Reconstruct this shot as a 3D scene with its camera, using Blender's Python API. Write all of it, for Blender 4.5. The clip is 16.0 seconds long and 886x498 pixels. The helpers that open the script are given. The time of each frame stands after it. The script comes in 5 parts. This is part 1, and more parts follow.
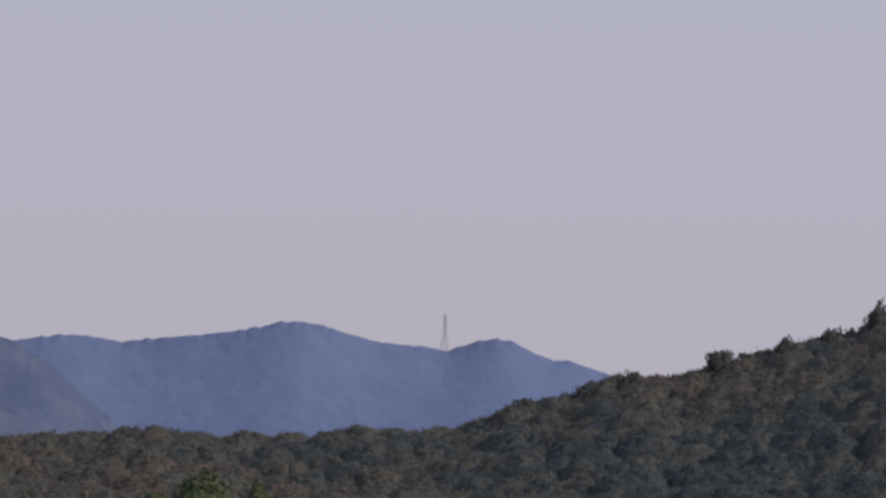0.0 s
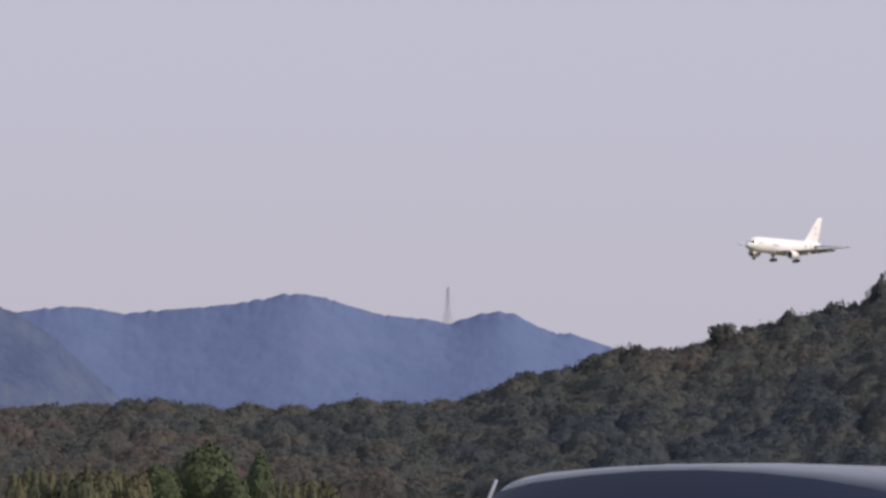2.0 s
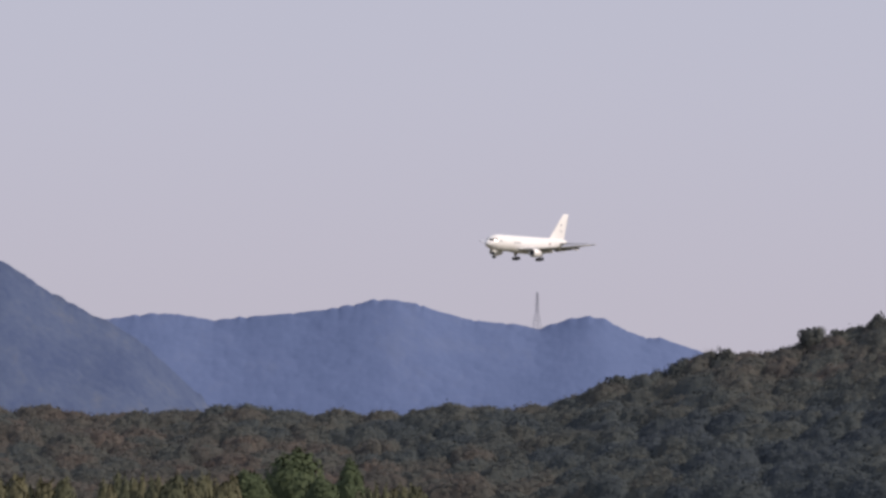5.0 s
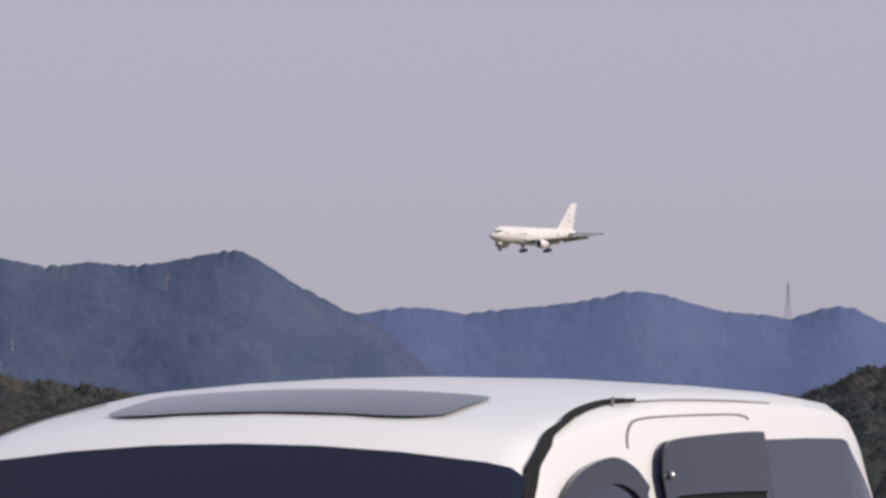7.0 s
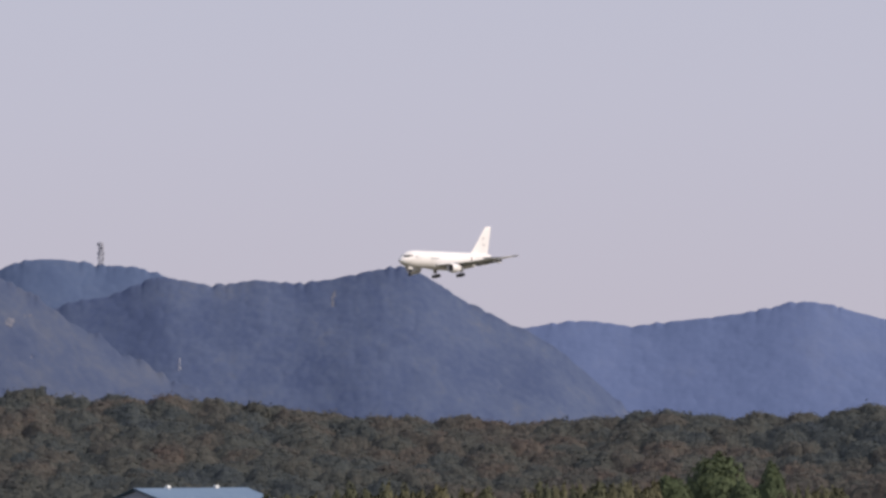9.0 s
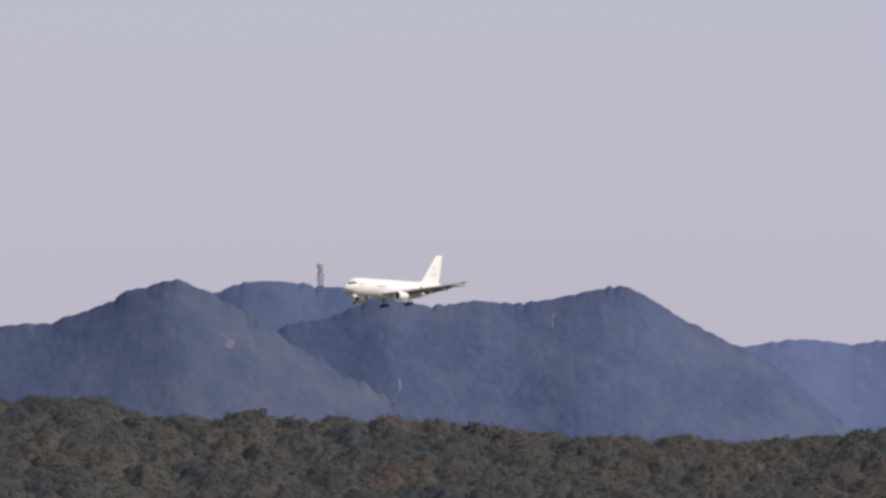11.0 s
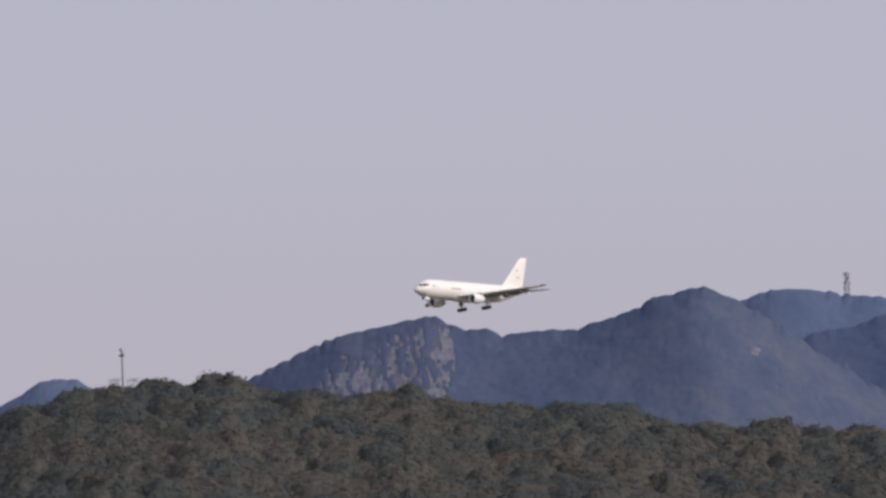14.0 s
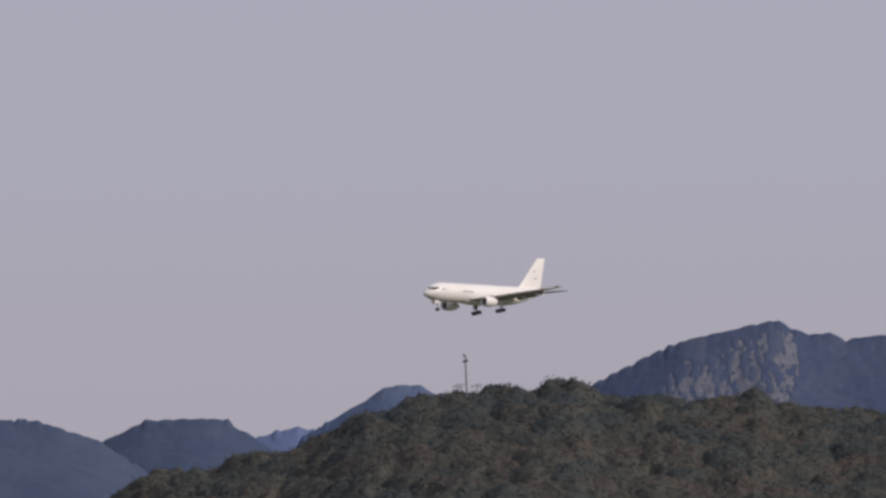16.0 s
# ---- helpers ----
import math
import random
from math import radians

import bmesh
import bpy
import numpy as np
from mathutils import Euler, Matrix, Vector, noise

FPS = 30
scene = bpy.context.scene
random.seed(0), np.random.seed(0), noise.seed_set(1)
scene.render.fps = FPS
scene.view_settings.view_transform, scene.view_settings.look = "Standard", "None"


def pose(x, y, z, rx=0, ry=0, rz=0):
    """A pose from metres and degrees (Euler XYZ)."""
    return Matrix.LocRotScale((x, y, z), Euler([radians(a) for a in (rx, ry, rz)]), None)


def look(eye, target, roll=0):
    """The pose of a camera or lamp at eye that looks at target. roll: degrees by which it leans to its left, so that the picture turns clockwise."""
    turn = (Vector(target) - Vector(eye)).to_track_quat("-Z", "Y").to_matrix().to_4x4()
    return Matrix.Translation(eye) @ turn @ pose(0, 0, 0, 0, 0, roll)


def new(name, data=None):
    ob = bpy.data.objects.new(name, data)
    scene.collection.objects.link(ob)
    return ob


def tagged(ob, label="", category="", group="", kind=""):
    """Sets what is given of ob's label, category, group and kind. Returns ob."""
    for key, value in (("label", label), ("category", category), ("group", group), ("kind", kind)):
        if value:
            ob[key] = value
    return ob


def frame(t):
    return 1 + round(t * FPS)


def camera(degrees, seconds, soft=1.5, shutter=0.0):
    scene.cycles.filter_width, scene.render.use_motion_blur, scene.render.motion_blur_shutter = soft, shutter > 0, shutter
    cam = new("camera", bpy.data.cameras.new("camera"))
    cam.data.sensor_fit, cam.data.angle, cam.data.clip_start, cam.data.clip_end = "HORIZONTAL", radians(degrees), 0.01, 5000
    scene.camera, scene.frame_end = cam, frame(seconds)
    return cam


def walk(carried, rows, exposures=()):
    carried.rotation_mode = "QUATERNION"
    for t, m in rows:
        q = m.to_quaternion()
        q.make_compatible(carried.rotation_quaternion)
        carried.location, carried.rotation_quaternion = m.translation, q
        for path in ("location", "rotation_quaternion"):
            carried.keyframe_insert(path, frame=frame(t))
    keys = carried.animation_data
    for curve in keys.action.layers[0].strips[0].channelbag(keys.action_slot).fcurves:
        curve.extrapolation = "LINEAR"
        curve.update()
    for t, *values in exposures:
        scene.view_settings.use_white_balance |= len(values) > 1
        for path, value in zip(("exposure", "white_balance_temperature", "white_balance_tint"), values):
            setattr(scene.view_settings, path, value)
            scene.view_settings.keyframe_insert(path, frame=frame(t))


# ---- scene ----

# Bearings (to the right of +y) and elevations (above eye level) are in milliradians.
EYE = Vector((0.0, 0.0, 1.6))


def spot(u, v, d):
    """The place at bearing u and elevation v, d metres away over the ground."""
    a = u / 1000
    return Vector((d * math.sin(a), d * math.cos(a), EYE.z + d * v / 1000))


# ---- camera: on one spot beside the road, swung to follow the aeroplane ----
LENS = 16500.0
cam = camera(5.442, 16.0, soft=3.0)
SWING = [
    (0, -1692.0, -29.4, 0.81), (0.5, -1694.8, -32.4, 0.95), (1, -1694.7, -37.4, 0.98),
    (1.2, -1696.0, -43.0, 0.96), (1.5, -1696.7, -57.1, 0.90), (1.7, -1695.5, -67.0, 0.89), (2, -1687.9, -77.9, 0.89),
    (2.5, -1637.3, -81.9, 0.86), (3, -1596.8, -77.9, 0.77), (3.5, -1576.1, -75.1, 0.61),
    (4, -1563.6, -73.1, 0.54), (4.5, -1551.0, -71.8, 0.56), (5, -1530.0, -70.7, 0.64),
    (5.2, -1512.0, -71.0, 0.63), (6.2, -1310.0, -80.0, 0.35), (7.3, -997.0, -86.0, 0.05),
    (7.5, -945.8, -83.7, -0.02), (8, -892.8, -79.4, -0.25), (8.2, -871.0, -77.5, -0.32), (9.2, -775.0, -55.0, -0.75),
    (10.3, -626.0, -31.0, -1.05), (10.5, -561.7, -27.1, -1.06), (11, -405.8, -19.3, -0.99),
    (11.5, -268.0, -13.3, -0.94), (12, -131.5, -4.5, -0.82), (12.5, 0.0, 0.0, -0.69),
    (13, 149.8, 8.9, -0.63), (13.5, 310.3, 5.6, -0.48), (14, 526.5, 5.1, -0.44),
    (14.5, 765.6, 6.1, -0.42), (14.6, 822.0, 6.0, -0.43), (14.7, 880.0, 5.6, -0.44), (14.8, 864.0, 5.0, -0.45), (14.9, 847.0, 5.6, -0.47), (15, 867.5, 6.6, -0.49), (15.2, 908.0, 9.5, -0.58),
    (15.5, 998.6, 15.0, -0.69), (16, 1134.1, 19.6, -0.58),
]
walk(cam, [(t, look(EYE, spot(-sx / LENS * 1000, (559 + sy) / LENS * 1000, 1000), roll)) for t, sx, sy, roll in SWING],
     exposures=[(0, -0.12), (0.5, -0.07), (1.0, -0.08), (1.5, -0.02), (2, 0.08), (2.5, 0.14), (3.5, 0.14), (5, 0.06), (6.5, -0.1), (7.4, -0.18), (7.7, 0.0), (8, 0.1), (10.5, 0.04), (12, 0.03), (13, 0.03), (14, -0.07), (14.5, -0.15), (14.8, -0.3), (16, -0.31)])

# ---- light: hazy late-afternoon sun from behind the camera's right shoulder ----
SUN_AZ, SUN_EL = 111.0, 33.0          # degrees: to the right of +y, above the horizon
world = bpy.data.worlds.new("sky")
scene.world = world
world.use_nodes = True
wn = world.node_tree.nodes
sky = wn.new("ShaderNodeTexSky")
sky.sky_type = "NISHITA"
sky.sun_disc = False
sky.sun_elevation = radians(SUN_EL)
sky.sun_rotation = radians(SUN_AZ)
sky.air_density, sky.dust_density, sky.ozone_density = 1.0, 1.0, 1.0
wl = world.node_tree.links
# pale lavender haze lies over the horizon and thins out upwards
way, rise, ramp = wn.new("ShaderNodeTexCoord"), wn.new("ShaderNodeSeparateXYZ"), wn.new("ShaderNodeValToRGB")
wl.new(way.outputs["Generated"], rise.inputs[0])
wl.new(rise.outputs["Z"], ramp.inputs["Fac"])
HAZE = [(0.0, (0.490, 0.460, 0.540)), (0.022, (0.495, 0.466, 0.552)), (0.045, (0.496, 0.487, 0.590)), (0.075, (0.482, 0.492, 0.605)), (0.3, (0.54, 0.56, 0.68))]
while len(ramp.color_ramp.elements) < len(HAZE):
    ramp.color_ramp.elements.new(0.5)
for e, (at, c) in zip(ramp.color_ramp.elements, HAZE):
    e.position, e.color = at, (*c, 1)
thin = wn.new("ShaderNodeMapRange")
thin.inputs["From Min"].default_value, thin.inputs["From Max"].default_value = 0.08, 0.7
thin.inputs["To Min"].default_value, thin.inputs["To Max"].default_value = 0.96, 0.75
wl.new(rise.outputs["Z"], thin.inputs["Value"])
dim = wn.new("ShaderNodeMix"); dim.data_type, dim.blend_type = "RGBA", "MULTIPLY"
dim.inputs["Factor"].default_value = 1.0
dim.inputs["B"].default_value = (0.10, 0.10, 0.10, 1)
wl.new(sky.outputs[0], dim.inputs["A"])
veil = wn.new("ShaderNodeMix"); veil.data_type = "RGBA"
wl.new(thin.outputs[0], veil.inputs["Factor"]); wl.new(dim.outputs["Result"], veil.inputs["A"]); wl.new(ramp.outputs["Color"], veil.inputs["B"])
wn["Background"].inputs[1].default_value = 1.0
wl.new(veil.outputs["Result"], wn["Background"].inputs[0])
sun = new("sun", bpy.data.lights.new("sun", "SUN"))
sun.data.energy, sun.data.angle, sun.data.color = 3.6, radians(0.8), (1.0, 0.875, 0.77)
sa, se = radians(SUN_AZ), radians(SUN_EL)
sun.matrix_world = look((0, 0, 60), Vector((0, 0, 60)) - Vector((math.sin(sa) * math.cos(se), math.cos(sa) * math.cos(se), math.sin(se))))


# ---- materials ----
def material(name, colour, rough=0.6, metal=0.0, vary=0.0, scale=1.0, second=None, bump=0.0, bump_scale=20.0, coat=0.0, attr="", island=0.0):
    """Principled surface; colour drifts towards second by two scales of noise."""
    m = bpy.data.materials.new(name)
    m.use_nodes = True
    n, l = m.node_tree.nodes, m.node_tree.links
    b = n["Principled BSDF"]
    b.inputs["Roughness"].default_value, b.inputs["Metallic"].default_value = rough, metal
    b.inputs["Coat Weight"].default_value = coat
    b.inputs["Base Color"].default_value = (*colour, 1)
    tex = n.new("ShaderNodeTexCoord")
    if second:
        big, small = n.new("ShaderNodeTexNoise"), n.new("ShaderNodeTexNoise")
        big.inputs["Scale"].default_value, small.inputs["Scale"].default_value = scale, scale * 7.3
        big.inputs["Detail"].default_value, small.inputs["Detail"].default_value = 3, 3
        add = n.new("ShaderNodeMath"); add.operation = "MULTIPLY_ADD"
        add.inputs[1].default_value = 0.4
        ramp = n.new("ShaderNodeMapRange")
        ramp.inputs["From Min"].default_value, ramp.inputs["From Max"].default_value = 0.7 - vary * 0.35, 0.7 + vary * 0.35
        for t in (big, small):
            l.new(tex.outputs["Object"], t.inputs["Vector"])
        l.new(small.outputs["Fac"], add.inputs[0]); l.new(big.outputs["Fac"], add.inputs[2])
        l.new(add.outputs[0], ramp.inputs["Value"])
        mix = n.new("ShaderNodeMix"); mix.data_type = "RGBA"
        mix.inputs["A"].default_value, mix.inputs["B"].default_value = (*colour, 1), (*second, 1)
        l.new(ramp.outputs[0], mix.inputs["Factor"])
        l.new(mix.outputs["Result"], b.inputs["Base Color"])
    if bump:
        bn, bt = n.new("ShaderNodeBump"), n.new("ShaderNodeTexNoise")
        bt.inputs["Scale"].default_value, bt.inputs["Detail"].default_value = bump_scale, 4
        bn.inputs["Strength"].default_value = bump
        l.new(tex.outputs["Object"], bt.inputs["Vector"]); l.new(bt.outputs["Fac"], bn.inputs["Height"])
        l.new(bn.outputs["Normal"], b.inputs["Normal"])
    return m


def foliage(name, colours, scale=0.12):
    """Leaves whose hue runs through colours from tree to tree (attribute tint), with a finer drift inside each crown."""
    m = bpy.data.materials.new(name)
    m.use_nodes = True
    n, l = m.node_tree.nodes, m.node_tree.links
    b = n["Principled BSDF"]
    b.inputs["Roughness"].default_value = 0.75
    b.inputs["Specular IOR Level"].default_value = 0.15
    at = n.new("ShaderNodeAttribute"); at.attribute_name = "tint"
    tex, noi = n.new("ShaderNodeTexCoord"), n.new("ShaderNodeTexNoise")
    noi.inputs["Scale"].default_value, noi.inputs["Detail"].default_value = 0.9, 3
    l.new(tex.outputs["Object"], noi.inputs["Vector"])
    geo = n.new("ShaderNodeNewGeometry")
    a1 = n.new("ShaderNodeMath"); a1.operation = "MULTIPLY_ADD"; a1.inputs[1].default_value = 0.35
    a2 = n.new("ShaderNodeMath"); a2.operation = "MULTIPLY_ADD"; a2.inputs[1].default_value = 0.06
    l.new(noi.outputs["Fac"], a1.inputs[0]); l.new(at.outputs["Fac"], a1.inputs[2])
    l.new(geo.outputs["Random Per Island"], a2.inputs[0]); l.new(a1.outputs[0], a2.inputs[2])
    sub = n.new("ShaderNodeMath"); sub.operation = "SUBTRACT"; sub.inputs[1].default_value = 0.155
    l.new(a2.outputs[0], sub.inputs[0])
    r = n.new("ShaderNodeValToRGB")
    while len(r.color_ramp.elements) < len(colours):
        r.color_ramp.elements.new(0.5)
    for i, c in enumerate(colours):
        r.color_ramp.elements[i].position = i / (len(colours) - 1)
        r.color_ramp.elements[i].color = (*c, 1)
    l.new(sub.outputs[0], r.inputs["Fac"])
    fine = n.new("ShaderNodeTexNoise"); fine.inputs["Scale"].default_value, fine.inputs["Detail"].default_value = 1.6, 4
    flat = n.new("ShaderNodeMapping"); flat.inputs["Scale"].default_value = (1, 1, 1.8)
    l.new(tex.outputs["Object"], flat.inputs["Vector"]); l.new(flat.outputs["Vector"], fine.inputs["Vector"])
    mr = n.new("ShaderNodeMapRange")
    for key, val in (("From Min", 0.3), ("From Max", 0.7), ("To Min", 0.87), ("To Max", 1.13)):
        mr.inputs[key].default_value = val
    l.new(fine.outputs["Fac"], mr.inputs["Value"])
    mul = n.new("ShaderNodeVectorMath"); mul.operation = "SCALE"
    l.new(r.outputs["Color"], mul.inputs[0]); l.new(mr.outputs[0], mul.inputs["Scale"])
    l.new(mul.outputs[0], b.inputs["Base Color"])
    thin, both = n.new("ShaderNodeBsdfTranslucent"), n.new("ShaderNodeMixShader")
    both.inputs[0].default_value = 0.15
    l.new(mul.outputs[0], thin.inputs["Color"])
    l.new(b.outputs[0], both.inputs[1]); l.new(thin.outputs[0], both.inputs[2])
    l.new(both.outputs[0], n["Material Output"].inputs["Surface"])
    return m


# Bluish dark tints carry haze put into the leaf colour.
LEAF = foliage("hazed autumn leaves", [(0.043, 0.053, 0.064), (0.053, 0.063, 0.066), (0.067, 0.071, 0.065), (0.080, 0.075, 0.067), (0.098, 0.077, 0.066)])
GREEN = foliage("green leaves", [(0.050, 0.068, 0.040), (0.068, 0.088, 0.046), (0.092, 0.108, 0.054)])
BAMBOO = foliage("bamboo leaves", [(0.068, 0.076, 0.050), (0.088, 0.091, 0.055), (0.114, 0.106, 0.062)])
BARK = material("bark", (0.09, 0.07, 0.055), 0.9, second=(0.15, 0.12, 0.1), vary=0.6, scale=3, bump=0.4)
SOIL = material("forest floor", (0.035, 0.033, 0.022), 0.95, second=(0.06, 0.05, 0.03), vary=0.5, scale=0.2)
FIELD = material("field grass", (0.085, 0.085, 0.055), 0.95, second=(0.13, 0.12, 0.075), vary=0.6, scale=0.05, bump=0.3, bump_scale=6)
ASPHALT = material("asphalt", (0.045, 0.045, 0.047), 0.85, second=(0.065, 0.063, 0.06), vary=0.5, scale=0.6, bump=0.25, bump_scale=60)
LINE = material("road paint", (0.72, 0.72, 0.70), 0.6, second=(0.5, 0.5, 0.48), vary=0.6, scale=3)


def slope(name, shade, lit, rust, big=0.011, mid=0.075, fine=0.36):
    """Distant woods: haze and the crowns' shade and light put into the colour, in stands of differing hue, with a few
    rusty ones.
    """
    m = bpy.data.materials.new(name)
    m.use_nodes = True
    n, l = m.node_tree.nodes, m.node_tree.links
    b = n["Principled BSDF"]
    b.inputs["Roughness"].default_value, b.inputs["Specular IOR Level"].default_value = 0.95, 0.1
    tex, flat = n.new("ShaderNodeTexCoord"), n.new("ShaderNodeMapping")
    flat.inputs["Scale"].default_value = (1, 0.4, 0.7)
    l.new(tex.outputs["Object"], flat.inputs["Vector"])
    total = None
    for size, share in ((big, 0.42), (mid, 0.33), (fine, 0.25)):
        t = n.new("ShaderNodeTexNoise")
        t.inputs["Scale"].default_value, t.inputs["Detail"].default_value = size, 4
        l.new(flat.outputs["Vector"], t.inputs["Vector"])
        add = n.new("ShaderNodeMath"); add.operation = "MULTIPLY_ADD"
        add.inputs[1].default_value, add.inputs[2].default_value = share, 0.0
        l.new(t.outputs["Fac"], add.inputs[0])
        if total:
            l.new(total, add.inputs[2])
        total = add.outputs[0]
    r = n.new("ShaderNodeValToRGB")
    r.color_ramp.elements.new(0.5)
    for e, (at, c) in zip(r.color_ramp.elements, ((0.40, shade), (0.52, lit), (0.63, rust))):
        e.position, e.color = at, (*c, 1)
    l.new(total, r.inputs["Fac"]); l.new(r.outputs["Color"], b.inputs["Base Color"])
    return m


# Blue in these slopes and the cliff rock is haze put into colour.
MOUNT_FAR = slope("far wooded slope, haze blue", (0.099, 0.133, 0.242), (0.110, 0.145, 0.261), (0.120, 0.153, 0.261))
MOUNT_MID = slope("wooded slope, haze blue", (0.059, 0.080, 0.150), (0.078, 0.101, 0.170), (0.102, 0.118, 0.167))
MOUNT_ROCK = slope("wooded slope with cliffs, haze blue", (0.051, 0.069, 0.129), (0.067, 0.086, 0.145), (0.088, 0.103, 0.149))
MOUNT_BACK = slope("wooded summit, haze blue", (0.071, 0.100, 0.179), (0.082, 0.113, 0.194), (0.095, 0.122, 0.194))
MOUNT_LOW = slope("low wooded slope, haze blue", (0.047, 0.067, 0.120), (0.058, 0.078, 0.134), (0.072, 0.090, 0.136))
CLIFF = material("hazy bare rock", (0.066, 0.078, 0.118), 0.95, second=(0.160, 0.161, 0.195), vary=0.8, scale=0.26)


# ---- mesh helpers ----
def mesh_object(name, verts, faces, mat, parent=None, label="", smooth=False, tint=None, normals=None):
    me = bpy.data.meshes.new(name)
    me.from_pydata([tuple(v) for v in verts], [], faces)
    me.materials.append(mat)
    if smooth:
        me.polygons.foreach_set("use_smooth", [True] * len(me.polygons))
    if tint is not None:
        a = me.attributes.new("tint", "FLOAT", "POINT")
        a.data.foreach_set("value", np.asarray(tint, dtype=np.float32))
    if normals is not None:
        a = me.attributes.new("custom_normal", "FLOAT_VECTOR", "POINT")
        a.data.foreach_set("vector", np.asarray(normals, dtype=np.float32).ravel())
    me.update()
    ob = new(name, me)
    if parent is not None:
        ob.parent = parent
    return tagged(ob, label)


def part(name, bm, mat, parent, label="", smooth=False):
    """Links a bmesh as one mesh object under a thing or a part."""
    me = bpy.data.meshes.new(name)
    bmesh.ops.recalc_face_normals(bm, faces=bm.faces)
    bm.to_mesh(me)
    bm.free()
    me.materials.append(mat)
    if smooth:
        me.polygons.foreach_set("use_smooth", [True] * len(me.polygons))
    ob = new(name, me)
    ob.parent = parent
    return tagged(ob, label)


def box(bm, x0, x1, y0, y1, z0, z1, bevel=0.0):
    m = Matrix.LocRotScale(((x0 + x1) / 2, (y0 + y1) / 2, (z0 + z1) / 2), None, (x1 - x0, y1 - y0, z1 - z0))
    g = bmesh.ops.create_cube(bm, size=1, matrix=m)
    if bevel:
        es = list({e for v in g["verts"] for e in v.link_edges})
        bmesh.ops.bevel(bm, geom=es, offset=bevel, segments=2, affect="EDGES")
    return bm


def rod(bm, a, b, r0, r1=None, sides=8):
    a, b = Vector(a), Vector(b)
    q = (b - a).to_track_quat("Z", "Y").to_matrix().to_4x4()
    bmesh.ops.create_cone(bm, cap_ends=True, segments=sides, radius1=r0, radius2=r0 if r1 is None else r1,
                          depth=(b - a).length, matrix=Matrix.Translation((a + b) / 2) @ q)
    return bm


def loft(rings, cap=True):
    """A skin over equal closed rings of points."""
    verts = [p for r in rings for p in r]
    n = len(rings[0])
    faces = [(i * n + j, i * n + (j + 1) % n, (i + 1) * n + (j + 1) % n, (i + 1) * n + j) for i in range(len(rings) - 1) for j in range(n)]
    if cap:
        faces += [tuple(range(n))[::-1], tuple(range((len(rings) - 1) * n, len(rings) * n))]
    return verts, faces


def wavy(x, y, seed=0.0):
    """Smooth value noise on arrays, -1 to 1."""
    xi, yi = np.floor(x), np.floor(y)
    xf, yf = x - xi, y - yi

    def h(a, b):
        s = np.sin(a * 127.1 + b * 311.7 + seed * 74.7) * 43758.5453
        return (s - np.floor(s)) * 2 - 1
    sx, sy = xf * xf * (3 - 2 * xf), yf * yf * (3 - 2 * yf)
    return (h(xi, yi) * (1 - sx) + h(xi + 1, yi) * sx) * (1 - sy) + (h(xi, yi + 1) * (1 - sx) + h(xi + 1, yi + 1) * sx) * sy


# ---- ground and road ----
ROAD = radians(20.0)
ALONG, ACROSS = Vector((math.sin(ROAD), math.cos(ROAD), 0)), Vector((-math.cos(ROAD), math.sin(ROAD), 0))


def on_road(s, n, z=0.0):
    """The place s metres along the road and n metres across it, from the camera's foot."""
    return ALONG * s + ACROSS * n + Vector((0, 0, z))


gv, gf = [(0, 0, -0.06)], []
for i in range(96):
    a = i / 96 * math.tau
    gv += [(60 * math.sin(a), 60 * math.cos(a), -0.06), (700 * math.sin(a), 700 * math.cos(a), -0.06), (4950 * math.sin(a), 4950 * math.cos(a), -0.06)]
for i in range(96):
    j = (i + 1) % 96
    gf += [(0, 1 + 3 * i, 1 + 3 * j)] + [(1 + 3 * i + k, 2 + 3 * i + k, 2 + 3 * j + k, 1 + 3 * j + k) for k in (0, 1)]
tagged(mesh_object("ground", gv, gf, FIELD), "flat grassy ground reaching to the foot of the hills", "ground", kind="structure")

ROAD_IN, ROAD_OUT = 4.9, 12.6
bm = bmesh.new()
vs = [bm.verts.new(on_road(s, n, 0.0)) for s in (-260, 420) for n in (ROAD_IN, ROAD_OUT)]
f = bm.faces.new((vs[0], vs[1], vs[3], vs[2]))
ext = bmesh.ops.extrude_face_region(bm, geom=[f])
bmesh.ops.translate(bm, vec=(0, 0, -0.12), verts=[v for v in ext["geom"] if isinstance(v, bmesh.types.BMVert)])
road = part("road", bm, ASPHALT, None)
tagged(road, "grey asphalt two-lane road with painted lines", "road", kind="structure")
bm = bmesh.new()
for n, dash in ((ROAD_IN + 0.35, 0), (ROAD_OUT - 0.35, 0), ((ROAD_IN + ROAD_OUT) / 2, 1)):
    s = -250
    while s < 410:
        e = s + (5 if dash else 20)
        q = [bm.verts.new(on_road(a, n + b, 0.005)) for a, b in ((s, -0.075), (e, -0.075), (e, 0.075), (s, 0.075))]
        bm.faces.new(q)
        s = e + (5 if dash else 0)
part("lane_marking", bm, LINE, road, "white painted lines")


# ---- trees ----
def round_form(cuts):
    bm = bmesh.new()
    bmesh.ops.create_icosphere(bm, subdivisions=cuts, radius=1.0)
    v, f = [np.array(v.co) for v in bm.verts], [[v.index for v in f.verts] for f in bm.faces]
    bm.free()
    return v, f


CORE_V, CORE_F = round_form(2)


